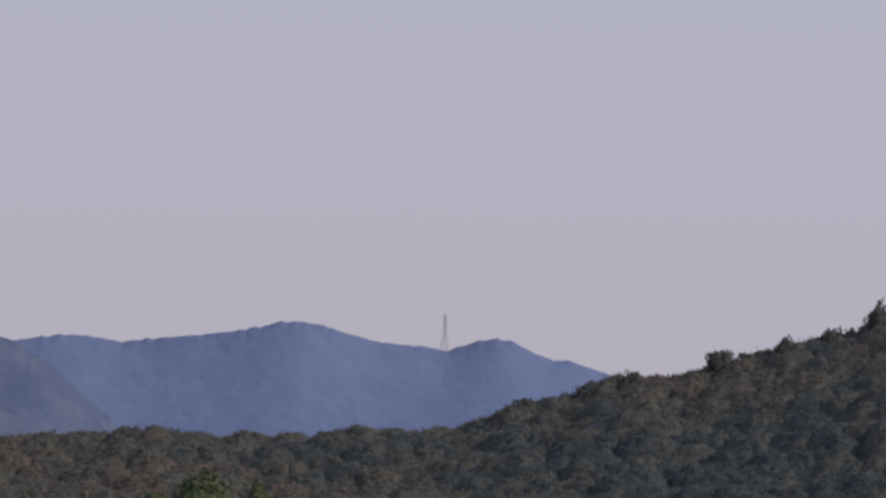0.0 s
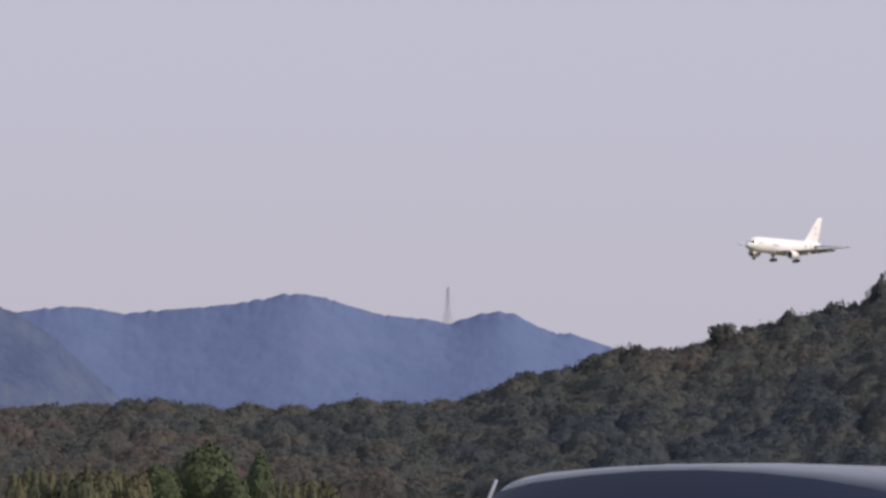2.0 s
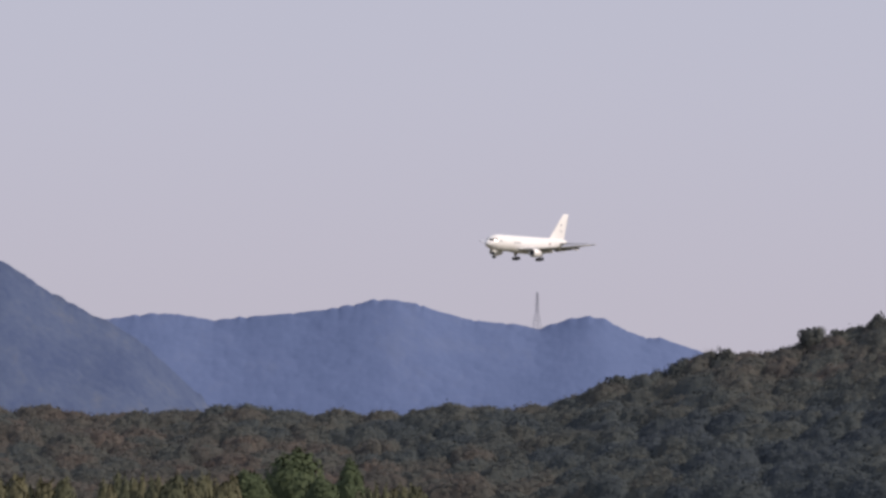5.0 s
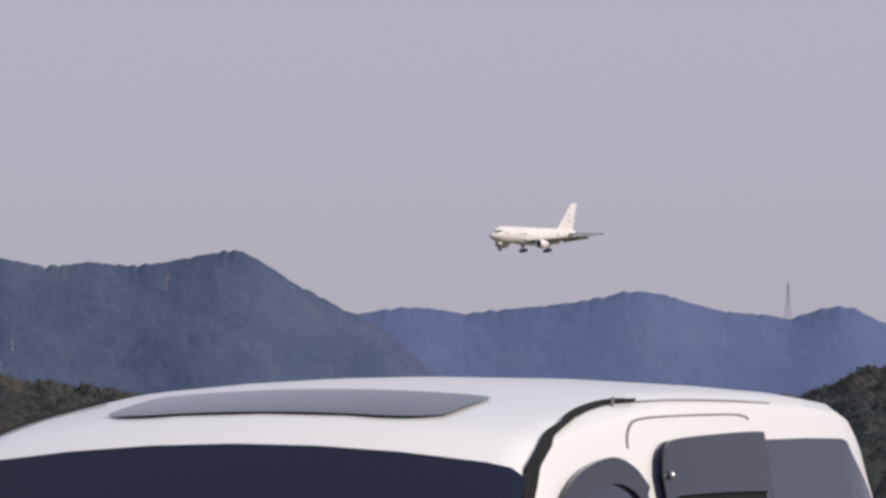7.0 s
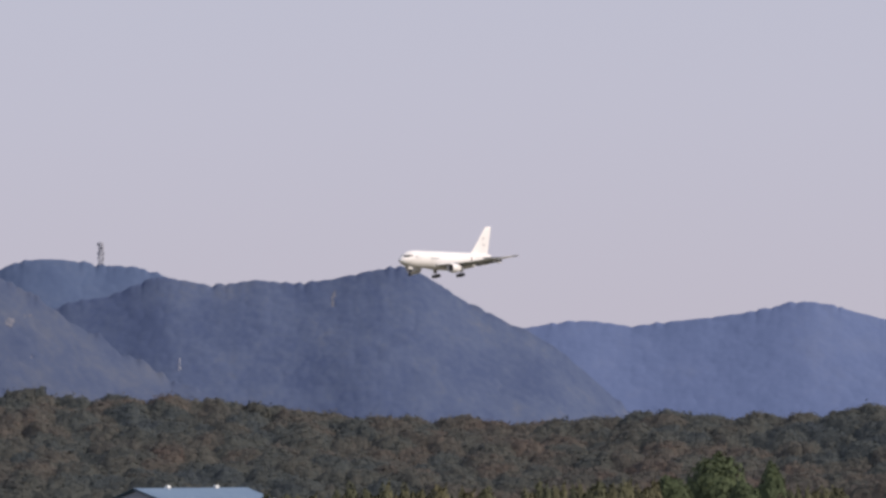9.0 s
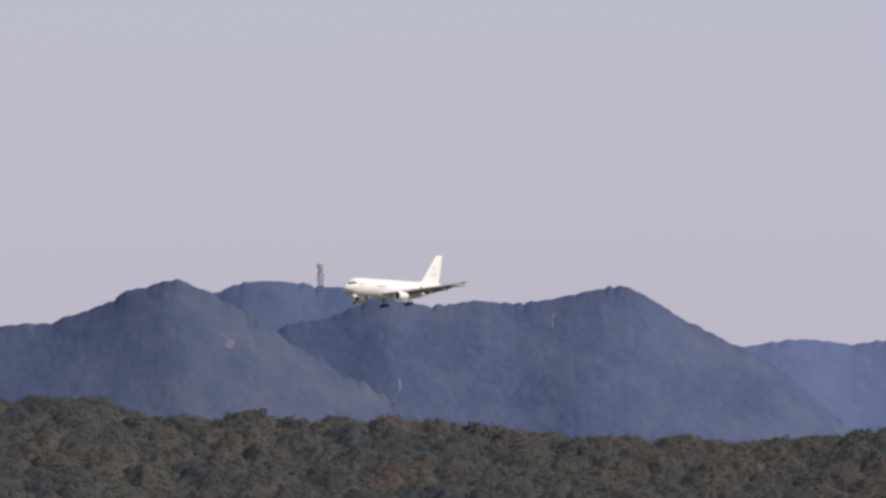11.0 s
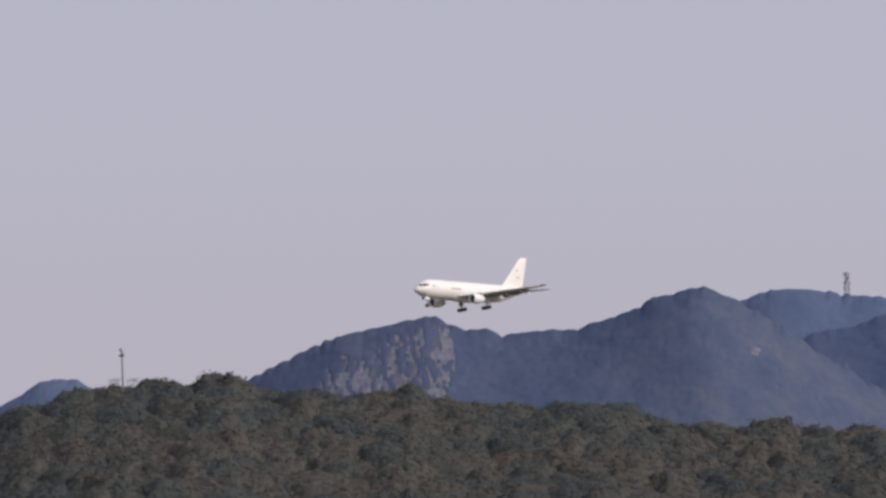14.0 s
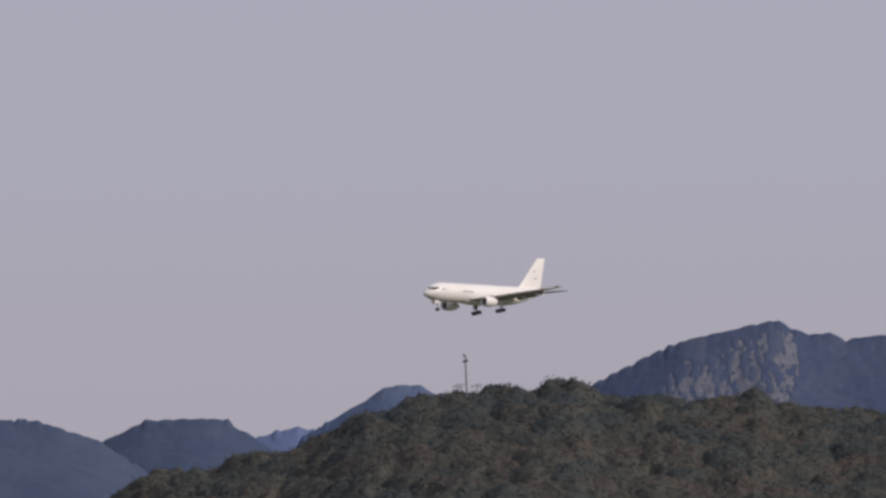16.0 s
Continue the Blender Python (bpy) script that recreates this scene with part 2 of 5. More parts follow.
def crown_shape(rng, leaves=250, lumps=20, flat=0.8, leaf=0.088, pointed=0.0, core=0.92, depth=0.30, ragged=0.13):
    """A billowing crown of radius 1, base at z = 0: tufts of leaves over a closed, lobed core. Points, core, core's faces, normals."""
    top = 1.5 * flat if not pointed else 1.95
    lobes = rng.normal(size=(lumps, 3))
    lobes[:, 2] = np.abs(lobes[:, 2]) * 0.9 - 0.15
    lobes /= np.linalg.norm(lobes, axis=1)[:, None]
    swell, tight = rng.uniform(0.4, 1.0, lumps), rng.uniform(8, 22, lumps)

    def reach(d):
        """How far the crown reaches along the unit vectors d, and which lobe rules there."""
        e = swell * np.exp(-tight * (1 - d @ lobes.T))
        return 1 - depth + depth * e.max(1), e.argmax(1)

    def place(d, k):
        p = d * (reach(d)[0] * k)[:, None] * (1, 1, top / 2)
        p[:, 2] += top * 0.42
        if pointed:
            p[:, :2] *= np.clip(1 - pointed * p[:, 2:] / top, 0.08, 1)
        return p

    d = rng.normal(size=(leaves * 3, 3))
    d /= np.linalg.norm(d, axis=1)[:, None]
    d = d[d[:, 2] > -0.45][:leaves]
    r, who = reach(d)
    pts = place(d, rng.uniform(0.95, 1.0 + ragged, len(d)))
    nor = d * 0.55 + (d * r[:, None] - lobes[who] * 0.62) * 0.9
    nor /= np.linalg.norm(nor, axis=1)[:, None]
    nn = nor + rng.normal(size=nor.shape) * 0.35
    nn /= np.linalg.norm(nn, axis=1)[:, None]
    t1 = np.cross(nn, rng.normal(size=nn.shape)); t1 /= np.linalg.norm(t1, axis=1)[:, None]
    t2 = np.cross(nn, t1)
    sz = rng.uniform(0.55, 1.3, (len(pts), 1)) * leaf
    k = rng.uniform(0.55, 1.0, (4, len(pts), 1))
    quads = np.stack([pts + t1 * sz * k[0], pts + t2 * sz * k[1] - nn * sz * 0.3, pts - t1 * sz * k[2], pts - t2 * sz * k[3] - nn * sz * 0.3], 1)
    cd = np.array(CORE_V)
    core_v = place(cd, core * rng.uniform(0.88, 1.06, len(cd)))
    cr, who = reach(cd)
    core_n = cd * 0.55 + (cd * cr[:, None] - lobes[who] * 0.62) * 0.9
    core_f = [f for f in CORE_F if max(cd[k][2] for k in f) > -0.5]
    leaf_n = nor * 0.7 + rng.normal(size=nor.shape) * 0.24
    return quads.reshape(-1, 3), core_v, core_f, np.concatenate([np.repeat(leaf_n, 4, axis=0), core_n])


def soft_normals(n):
    """Leaves share the light of their tuft, lifted a little to the sky."""
    n = n / np.linalg.norm(n, axis=1)[:, None] + (0, -0.25, 0.55)
    return n / np.linalg.norm(n, axis=1)[:, None]


def crown_mesh(places, shapes, rng):
    """Joined crowns: places are rows of x, y, z, radius, height, tint."""
    vs, fs, ts, ns, base = [], [], [], [], 0
    for x, y, z, r, h, tint in places:
        q, cv, cf, cn = shapes[rng.integers(len(shapes))]
        a = rng.uniform(0, math.tau)
        rot = np.array([[math.cos(a), -math.sin(a), 0], [math.sin(a), math.cos(a), 0], [0, 0, 1]])
        p = np.concatenate([q, cv]) @ rot.T * (r * rng.uniform(0.85, 1.2), r * rng.uniform(0.85, 1.2), h / 1.2) + (x, y, z)
        vs.append(p)
        ns.append(soft_normals(cn @ rot.T))
        n = len(q)
        fs += (np.arange(n).reshape(-1, 4) + base).tolist()
        fs += [tuple(base + n + k for k in f) for f in cf]
        ts.append(np.full(len(p), tint))
        base += len(p)
    return np.concatenate(vs), fs, np.concatenate(ts), np.concatenate(ns)


# ---- wooded mountains ----
def profile(points, u):
    return np.interp(u, [p[0] for p in points], [p[1] for p in points])


def canopy(x, y, seed, cell=3.9):
    """Rounded tree tops of uneven size side by side: height 0 to 1 at places x, y in metres."""
    g = np.random.default_rng(seed + 90)
    jit = g.uniform(0.1, 0.9, (64, 64, 2))
    size = g.uniform(0.5, 1.0, (64, 64))
    cx, cy = np.floor(x / cell).astype(int), np.floor(y / cell).astype(int)
    best = np.zeros(x.shape)
    for i in (-1, 0, 1):
        for j in (-1, 0, 1):
            a, b = (cx + i) % 64, (cy + j) % 64
            q = ((x / cell - cx - i - jit[a, b, 0]) ** 2 + (y / cell - cy - j - jit[a, b, 1]) ** 2) / 0.72
            best = np.maximum(best, size[a, b] * np.maximum(1 - q, 0) ** 0.8)
    return best


SLOPES = {}


def on_slope(name, u, v):
    """The place on a mountain's face at bearing u and elevation v."""
    U, E, P = SLOPES[name]
    return Vector(P[int(np.argmin((U - u) ** 2 + (E - v) ** 2))])


def mountain(name, points, d, depth, mat, label, seed, step=0.17, rows=150, tree=0.8, spur=18.0, back=250, rocks=()):
    """A wooded ridge: points give its crest by bearing and elevation, d its distance; it falls over depth metres towards the eye,
    with spurs that stand out by spur metres. rocks: bare faces as (bearing, elevation, half width, half height, density)."""
    u = np.arange(points[0][0], points[-1][0] + step, step)
    s = np.concatenate([np.linspace(0, 0.30, 6)[:-1], np.linspace(0.30, 1, rows), 1 + np.linspace(0.03, 1, 7)])
    U, S = np.meshgrid(u, s)
    X, front = U / 1000 * d, np.clip(S, 0, 1)
    wide = np.exp(-0.5 * (np.arange(-70, 71) * step / 4.0) ** 2)
    wide /= wide.sum()
    narrow = np.exp(-0.5 * (np.arange(-30, 31) * step / 1.3) ** 2)
    narrow /= narrow.sum()
    goal = profile(points, u) / 1000 * d
    crest = np.maximum(goal - 1.5, 0)
    for turn in range(2):
        broad = np.convolve(np.pad(crest, 70, mode="edge"), wide, mode="valid")
        soft = np.convolve(np.pad(crest, 30, mode="edge"), narrow, mode="valid")
        H = broad + (soft - broad) * front ** 3 + (crest - soft) * front ** 50
        Y = H * front
        lean = X + 0.7 * Y
        wob = 0.6 * wavy(lean / 75, (Y - 0.4 * X) / 70 + 5, seed) + 0.16 * wavy((X - 0.8 * Y) / 33, (Y + 0.5 * X) / 30, seed + 1)
        D = d - (1 - front) * depth + np.where(S > 1, (S - 1) * back, 0) - spur * wob * np.sin(np.pi * front) ** 0.7
        Z = H * np.where(S > 1, 1 - np.clip(S - 1, 0, 2) ** 1.5, front ** 0.97)
        E = Z / D * 1000
        bare = np.zeros(U.shape, bool)
        patchy = wavy(X / 2.1 + Y / 11, Y / 6.0, seed + 11) * 0.6 + wavy(X / 1.0 - Y / 9, Y / 2.6, seed + 12) * 0.6
        for ru, rv, a, b, dense in rocks:
            q = ((U - ru) / a) ** 2 + ((E - rv) / b) ** 2
            bare |= (patchy * 1.3 - q > 0.45 - dense) & (q < 1.3)
        bare &= S < 0.995
        hill = S * math.hypot(depth, 90) * 0.6
        mixed = np.clip(0.5 + 0.8 * wavy(X / 13, hill / 11, seed + 6), 0, 1)
        crown = mixed * canopy(X, hill, seed, 5.2) + (1 - mixed) * 0.6 * canopy(X + 3, hill, seed + 4, 3.1) + 0.5 * wavy(X / 9 + hill / 21, hill / 6, seed + 7)
        lone = np.clip(wavy(X / 7.5, S * 0 + 2.5, seed + 8), 0, 1) * canopy(X + 5, S * 0, seed + 2, 3.4)
        ridge = front ** 60 * (0.45 * canopy(X, S * 0, seed + 1, 5.6) * (1 + wavy(X / 19, S * 0 + 8.5, seed + 9)) + 1.1 * lone)
        lift = tree * np.clip(front * 3, 0, 1) * np.where(bare, 0.12, 1)
        Z = Z + lift * (0.7 * crown + 5.0 * ridge)
        D = D - lift * crown * 0.3
        skyline = np.convolve(np.pad((Z / D).max(0) * d, 9, mode="edge"), np.hanning(21)[1:-1] / np.hanning(21).sum(), mode="valid")
        if turn == 0:
            crest = np.maximum(crest + np.clip(goal - skyline, -3, 3), 0)
    Z = np.where((S <= 0) | (S >= 2), -1.0, Z + EYE.z)
    P = np.stack([D * np.sin(U / 1000), D * np.cos(U / 1000), Z], -1).reshape(-1, 3)
    nr, nc = U.shape
    idx = np.arange(nr * nc).reshape(nr, nc)
    quads = np.stack([idx[:-1, :-1], idx[:-1, 1:], idx[1:, 1:], idx[1:, :-1]], -1).reshape(-1, 4)
    SLOPES[name] = (U, (Z - EYE.z) / D * 1000, P)
    ob = tagged(mesh_object(name, P, quads.tolist(), mat, smooth=True), label, "mountain", kind="structure")
    if rocks:
        out = 0.35 + 0.4 * wavy(X / 1.5, Y / 7.0, seed + 13) + 0.3 * wavy(X / 0.9, Y / 2.5, seed + 14)
        R = np.stack([(D - out) * np.sin(U / 1000), (D - out) * np.cos(U / 1000), Z], -1).reshape(-1, 3)
        keep = quads[bare.reshape(-1)[quads].sum(1) >= 3]
        used, inv = np.unique(keep, return_inverse=True)
        mesh_object("cliff", R[used], inv.reshape(-1, 4).tolist(), CLIFF, ob, "bare pale grey cliff face")
    return ob


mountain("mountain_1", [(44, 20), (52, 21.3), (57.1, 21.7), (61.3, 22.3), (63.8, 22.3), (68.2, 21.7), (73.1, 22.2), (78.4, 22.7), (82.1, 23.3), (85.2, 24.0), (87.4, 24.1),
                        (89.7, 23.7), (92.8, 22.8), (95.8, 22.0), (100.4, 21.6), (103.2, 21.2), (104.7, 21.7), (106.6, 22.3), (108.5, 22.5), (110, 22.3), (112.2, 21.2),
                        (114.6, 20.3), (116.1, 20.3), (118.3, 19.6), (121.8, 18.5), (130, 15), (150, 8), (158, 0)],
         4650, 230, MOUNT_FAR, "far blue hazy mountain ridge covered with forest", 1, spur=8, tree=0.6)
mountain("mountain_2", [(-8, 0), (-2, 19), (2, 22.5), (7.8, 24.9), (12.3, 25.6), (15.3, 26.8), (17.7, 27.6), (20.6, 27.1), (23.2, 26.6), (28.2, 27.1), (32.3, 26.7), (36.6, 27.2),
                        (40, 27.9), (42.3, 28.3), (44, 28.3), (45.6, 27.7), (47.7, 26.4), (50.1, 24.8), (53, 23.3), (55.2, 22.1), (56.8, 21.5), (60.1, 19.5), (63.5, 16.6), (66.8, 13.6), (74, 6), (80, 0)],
         4050, 230, MOUNT_MID, "wooded mountain with a steep shoulder, coloured blue-grey with haze", 2, spur=24, rocks=[(35.8, 24.7, 0.7, 0.7, 0.75), (36.4, 25.4, 0.4, 0.5, 0.7)])
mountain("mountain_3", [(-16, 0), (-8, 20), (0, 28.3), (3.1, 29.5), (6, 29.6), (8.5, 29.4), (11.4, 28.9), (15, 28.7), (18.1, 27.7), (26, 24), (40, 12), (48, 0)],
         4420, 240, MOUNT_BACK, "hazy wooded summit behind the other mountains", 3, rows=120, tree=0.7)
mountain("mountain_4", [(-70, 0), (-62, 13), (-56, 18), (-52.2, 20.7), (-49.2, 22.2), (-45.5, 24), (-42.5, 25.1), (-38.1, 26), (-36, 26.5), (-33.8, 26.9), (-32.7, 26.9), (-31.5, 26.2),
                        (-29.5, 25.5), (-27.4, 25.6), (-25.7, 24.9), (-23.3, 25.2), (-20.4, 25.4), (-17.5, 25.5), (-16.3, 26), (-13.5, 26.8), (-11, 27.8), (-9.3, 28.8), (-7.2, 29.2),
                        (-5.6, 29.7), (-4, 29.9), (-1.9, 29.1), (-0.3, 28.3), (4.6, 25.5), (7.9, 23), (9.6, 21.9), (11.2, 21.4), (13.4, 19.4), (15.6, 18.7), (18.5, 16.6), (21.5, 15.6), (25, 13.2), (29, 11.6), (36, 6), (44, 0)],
         3700, 190, MOUNT_ROCK, "wooded mountain with pale cliff faces, coloured blue-grey with haze", 4, rows=180, spur=22,
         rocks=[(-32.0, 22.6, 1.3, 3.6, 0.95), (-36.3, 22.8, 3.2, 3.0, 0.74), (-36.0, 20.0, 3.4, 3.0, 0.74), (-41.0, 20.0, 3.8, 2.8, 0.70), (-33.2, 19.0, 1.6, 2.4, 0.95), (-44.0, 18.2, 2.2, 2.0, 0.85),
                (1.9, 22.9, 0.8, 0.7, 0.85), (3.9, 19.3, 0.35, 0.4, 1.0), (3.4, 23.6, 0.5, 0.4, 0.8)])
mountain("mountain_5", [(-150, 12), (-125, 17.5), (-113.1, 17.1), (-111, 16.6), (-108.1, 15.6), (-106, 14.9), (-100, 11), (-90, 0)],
         4000, 300, MOUNT_LOW, "low wooded mountain coloured blue with haze", 5, rows=90)
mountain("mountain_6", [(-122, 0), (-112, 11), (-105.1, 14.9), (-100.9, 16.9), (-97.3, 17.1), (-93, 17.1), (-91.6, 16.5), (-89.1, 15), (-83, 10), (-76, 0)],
         4150, 300, MOUNT_LOW, "low rounded wooded mountain coloured blue with haze", 6, rows=90)
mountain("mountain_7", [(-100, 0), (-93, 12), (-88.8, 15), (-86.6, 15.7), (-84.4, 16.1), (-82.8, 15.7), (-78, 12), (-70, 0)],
         4400, 260, MOUNT_FAR, "distant hill top coloured blue with haze", 7, rows=90)
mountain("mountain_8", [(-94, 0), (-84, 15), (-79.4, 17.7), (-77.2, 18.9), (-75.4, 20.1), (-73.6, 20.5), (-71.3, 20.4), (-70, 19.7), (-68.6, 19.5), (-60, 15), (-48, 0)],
         4300, 260, MOUNT_BACK, "distant wooded summit coloured blue with haze", 8, rows=90)

# ---- the near wooded hills ----
HILL = [(-150, 0), (-118, 4), (-105.9, 8.7), (-101.4, 10.9), (-93.5, 11.9), (-88.4, 13.6), (-83.4, 14.8), (-80.8, 16.3), (-77.2, 18.3), (-66, 20.5), (-62.3, 20.7), (-54.8, 21.1), (-51.9, 19.9), (-45.5, 19.6),
        (-39.8, 18.9), (-35.5, 19.5), (-32.8, 18.5), (-25.8, 18.1), (-18.5, 18.4), (-13.6, 17.8), (-7.1, 15.9), (-0.5, 15.4), (4.4, 15.9), (7.8, 15.2), (27.8, 14.2), (34.3, 13.6), (37.6, 12.8),
        (57, 11.9), (72.3, 12.6), (79, 11.9), (91, 12.4), (102.5, 13.6), (107.4, 14.7), (110.1, 15.9), (115, 16.6), (119, 18.1), (125.2, 19.6), (128.6, 19.5), (132.4, 20.6), (137.5, 22.0), (142.5, 23.5), (147, 24.9),
        (149.3, 26.0), (158, 29.2), (175, 32.1), (215, 23.1), (260, 0)]
HILL_D, TREE_TOP = 2200.0, 8.0


def hill_front(u):
    return 34 + profile(HILL, u) * HILL_D / 1000 * 1.9


def hill_height(u, s):
    """Height of the soil at bearing u; s runs from 0 at the foot to 1 at the crest, on to 2 at the far foot."""
    top = np.maximum(profile(HILL, u) / 1000 * HILL_D + EYE.z - TREE_TOP, 0.3)
    f = np.clip(s, 0, 1)
    return top * np.where(s > 1, 1 - (s - 1), f ** 0.9)


def hill_place(u, s):
    d = HILL_D - (1 - np.minimum(s, 1)) * hill_front(u) + np.maximum(s - 1, 0) * 200
    return d * np.sin(u / 1000), d * np.cos(u / 1000), hill_height(u, s)


U, S = np.meshgrid(np.arange(-150, 261, 1.5), np.concatenate([[-0.05], np.linspace(0, 1, 14), np.linspace(1.15, 2.05, 7)]))
hx, hy, hz = hill_place(U, S)
hz = hz + wavy(hx / 30, hy / 30, 2) * 0.8 - 0.4
hz[0] = hz[-1] = -1.0
idx = np.arange(U.size).reshape(U.shape)
mesh_hill = mesh_object("hillside", np.stack([hx, hy, hz], -1).reshape(-1, 3),
                        np.stack([idx[:-1, :-1], idx[:-1, 1:], idx[1:, 1:], idx[1:, :-1]], -1).reshape(-1, 4).tolist(), SOIL, smooth=True)
tagged(mesh_hill, "long low hill of dark soil under the forest", "hill", kind="structure")


def crowns(x, y, cell, seed):
    """Tree tops of uneven size side by side: height 0 to 1, and a number from 0 to 1 that is each tree's own."""
    g = np.random.default_rng(seed)
    jit, size, own = g.uniform(0.05, 0.95, (64, 64, 2)), g.uniform(0.45, 1.0, (64, 64)), g.uniform(0, 1, (64, 64))
    cx, cy = np.floor(x / cell).astype(int), np.floor(y / cell).astype(int)
    best, mine = np.zeros(x.shape), np.zeros(x.shape)
    for i in (-1, 0, 1):
        for j in (-1, 0, 1):
            a, b = (cx + i) % 64, (cy + j) % 64
            q = ((x / cell - cx - i - jit[a, b, 0]) ** 2 + (y / cell - cy - j - jit[a, b, 1]) ** 2) / 0.75
            h = size[a, b] * np.maximum(1 - q, 0) ** 0.55
            mine, best = np.where(h > best, own[a, b], mine), np.maximum(best, h)
    return best, mine


def treetops(u, s):
    """Places on the canopy of the hill at bearing u and slope share s, with a tint per tree, darker low on the right.
    """
    x, y, z = hill_place(u, s)
    wx, wy = x + 1.6 * wavy(x / 5, y / 5, 21), y + 1.6 * wavy(x / 5, y / 5, 22)
    big, own = crowns(wx, wy, 7.2, 40)
    mid, tuft = crowns(wx, wy, 3.1, 41)
    fine, _ = crowns(x, y, 1.9, 42)
    tall = wavy(x / 17, y / 12, 8)
    lift = TREE_TOP - 4.9 + 3.4 * big + 1.4 * mid * (0.4 + big) + 0.9 * fine + 1.2 * tall
    z = z + lift * np.clip(s * 9 + 0.15, 0, 1) * np.clip((1.28 - s) * 8, 0, 1)
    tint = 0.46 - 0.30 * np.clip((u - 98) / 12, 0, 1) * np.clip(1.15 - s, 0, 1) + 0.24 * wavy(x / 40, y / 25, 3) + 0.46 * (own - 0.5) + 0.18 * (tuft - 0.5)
    return np.stack([x, y, z], -1), np.clip(tint, 0, 1)


U, S = np.meshgrid(np.arange(-120, 173, 0.30), np.linspace(0.0, 1.28, 190))
top, tint = treetops(U, S)
idx = np.arange(U.size).reshape(U.shape)
quads = np.stack([idx[:-1, :-1], idx[:-1, 1:], idx[1:, 1:], idx[1:, :-1]], -1).reshape(-1, 4)
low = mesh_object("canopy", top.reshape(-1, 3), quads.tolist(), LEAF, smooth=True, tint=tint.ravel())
tagged(low, "billowing mass of the autumn wood on the hill", "forest", kind="stuff")

# leaf sprays all over the canopy
rng = np.random.default_rng(12)
N = 330000
u, s = rng.uniform(-119.5, 172, N), rng.uniform(0.0, 1.12, N)
p, tint = treetops(u, s)
du, ds = treetops(u + 0.12, s)[0] - p, treetops(u, s + 0.0035)[0] - p
nor = np.cross(du, ds)
nor /= np.linalg.norm(nor, axis=1)[:, None]
nn = nor + (0, -0.35, 0.1) + rng.normal(size=nor.shape) * 0.26
nn /= np.linalg.norm(nn, axis=1)[:, None]
t1 = np.cross(nn, rng.normal(size=nn.shape)); t1 /= np.linalg.norm(t1, axis=1)[:, None]
t2 = np.cross(nn, t1)
size = rng.uniform(0.22, 0.52, (N, 1))
p = p + nor * (rng.uniform(-0.05, 0.45, (N, 1)) + (rng.uniform(0, 1, (N, 1)) < 0.15) * rng.uniform(0, 0.8, (N, 1)))
k = rng.uniform(0.6, 1.0, (4, N, 1))
spray = np.stack([p + t1 * size * k[0], p + t2 * size * k[1] - nn * size * 0.25, p - t1 * size * k[2], p - t2 * size * k[3] - nn * size * 0.25], 1).reshape(-1, 3)
soft = nor + (0, -0.1, 0.3) + rng.normal(size=nor.shape) * 0.21
soft /= np.linalg.norm(soft, axis=1)[:, None]
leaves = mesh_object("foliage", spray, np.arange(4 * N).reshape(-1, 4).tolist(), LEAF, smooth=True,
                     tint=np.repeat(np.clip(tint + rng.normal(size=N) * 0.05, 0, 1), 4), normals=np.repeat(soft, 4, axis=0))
tagged(leaves, "dense autumn broadleaf forest in olive, brown and dark green", "forest", kind="stuff")


def tree(name, x, y, z, r, h, trunk, mat, label, seed, tint=0.4, leaves=420, leaf=0.13, pointed=0.0, lumps=10):
    """One tree: a tapered trunk with limbs and a ragged crown."""
    g = np.random.default_rng(seed)
    root = tagged(new(name), label, "tree")
    root.location = (x, y, z)
    bm = bmesh.new()
    rod(bm, (0, 0, -0.5), (0.1, 0, trunk + h * 0.45), 0.02 * h + 0.08, 0.06, 7)
    for i in range(5):
        a, zz = g.uniform(0, math.tau), trunk + h * g.uniform(0.05, 0.4)
        rod(bm, (0.05, 0, zz - h * 0.1), (0.6 * r * math.cos(a), 0.6 * r * math.sin(a), zz + h * 0.18), 0.09, 0.03, 5)
    part("trunk", bm, BARK, root)
    q, cv, cf, cn = crown_shape(g, leaves, lumps, leaf=leaf, pointed=pointed, core=0.94 if pointed else 0.86, depth=0.25 if pointed else 0.42, ragged=0.12)
    p = np.concatenate([q, cv]) * (r, r, h / (1.2 if not pointed else 1.95)) + (0, 0, trunk)
    fs = np.arange(len(q)).reshape(-1, 4).tolist() + [tuple(len(q) + k for k in f) for f in cf]
    mesh_object("crown", p, fs, mat, root, tint=np.full(len(p), tint), smooth=True, normals=soft_normals(cn))
    return root


def crest_tree(u, lift, r, h, seed, tint, label, leaves=420, leaf=0.13, lumps=14):
    h, lift = h * 1.6, lift - (0.1 if u > 104 else 0.2)
    x, y, z = (float(c) for c in hill_place(np.array(float(u)), np.array(0.99)))
    top = spot(u, lift, HILL_D).z
    t = tree("tree", x, y, z, r, h, max(0.8, top - z - h), LEAF, label, seed, tint, leaves, leaf, 0.0, lumps)
    t["group"] = "skyline trees"
    return t


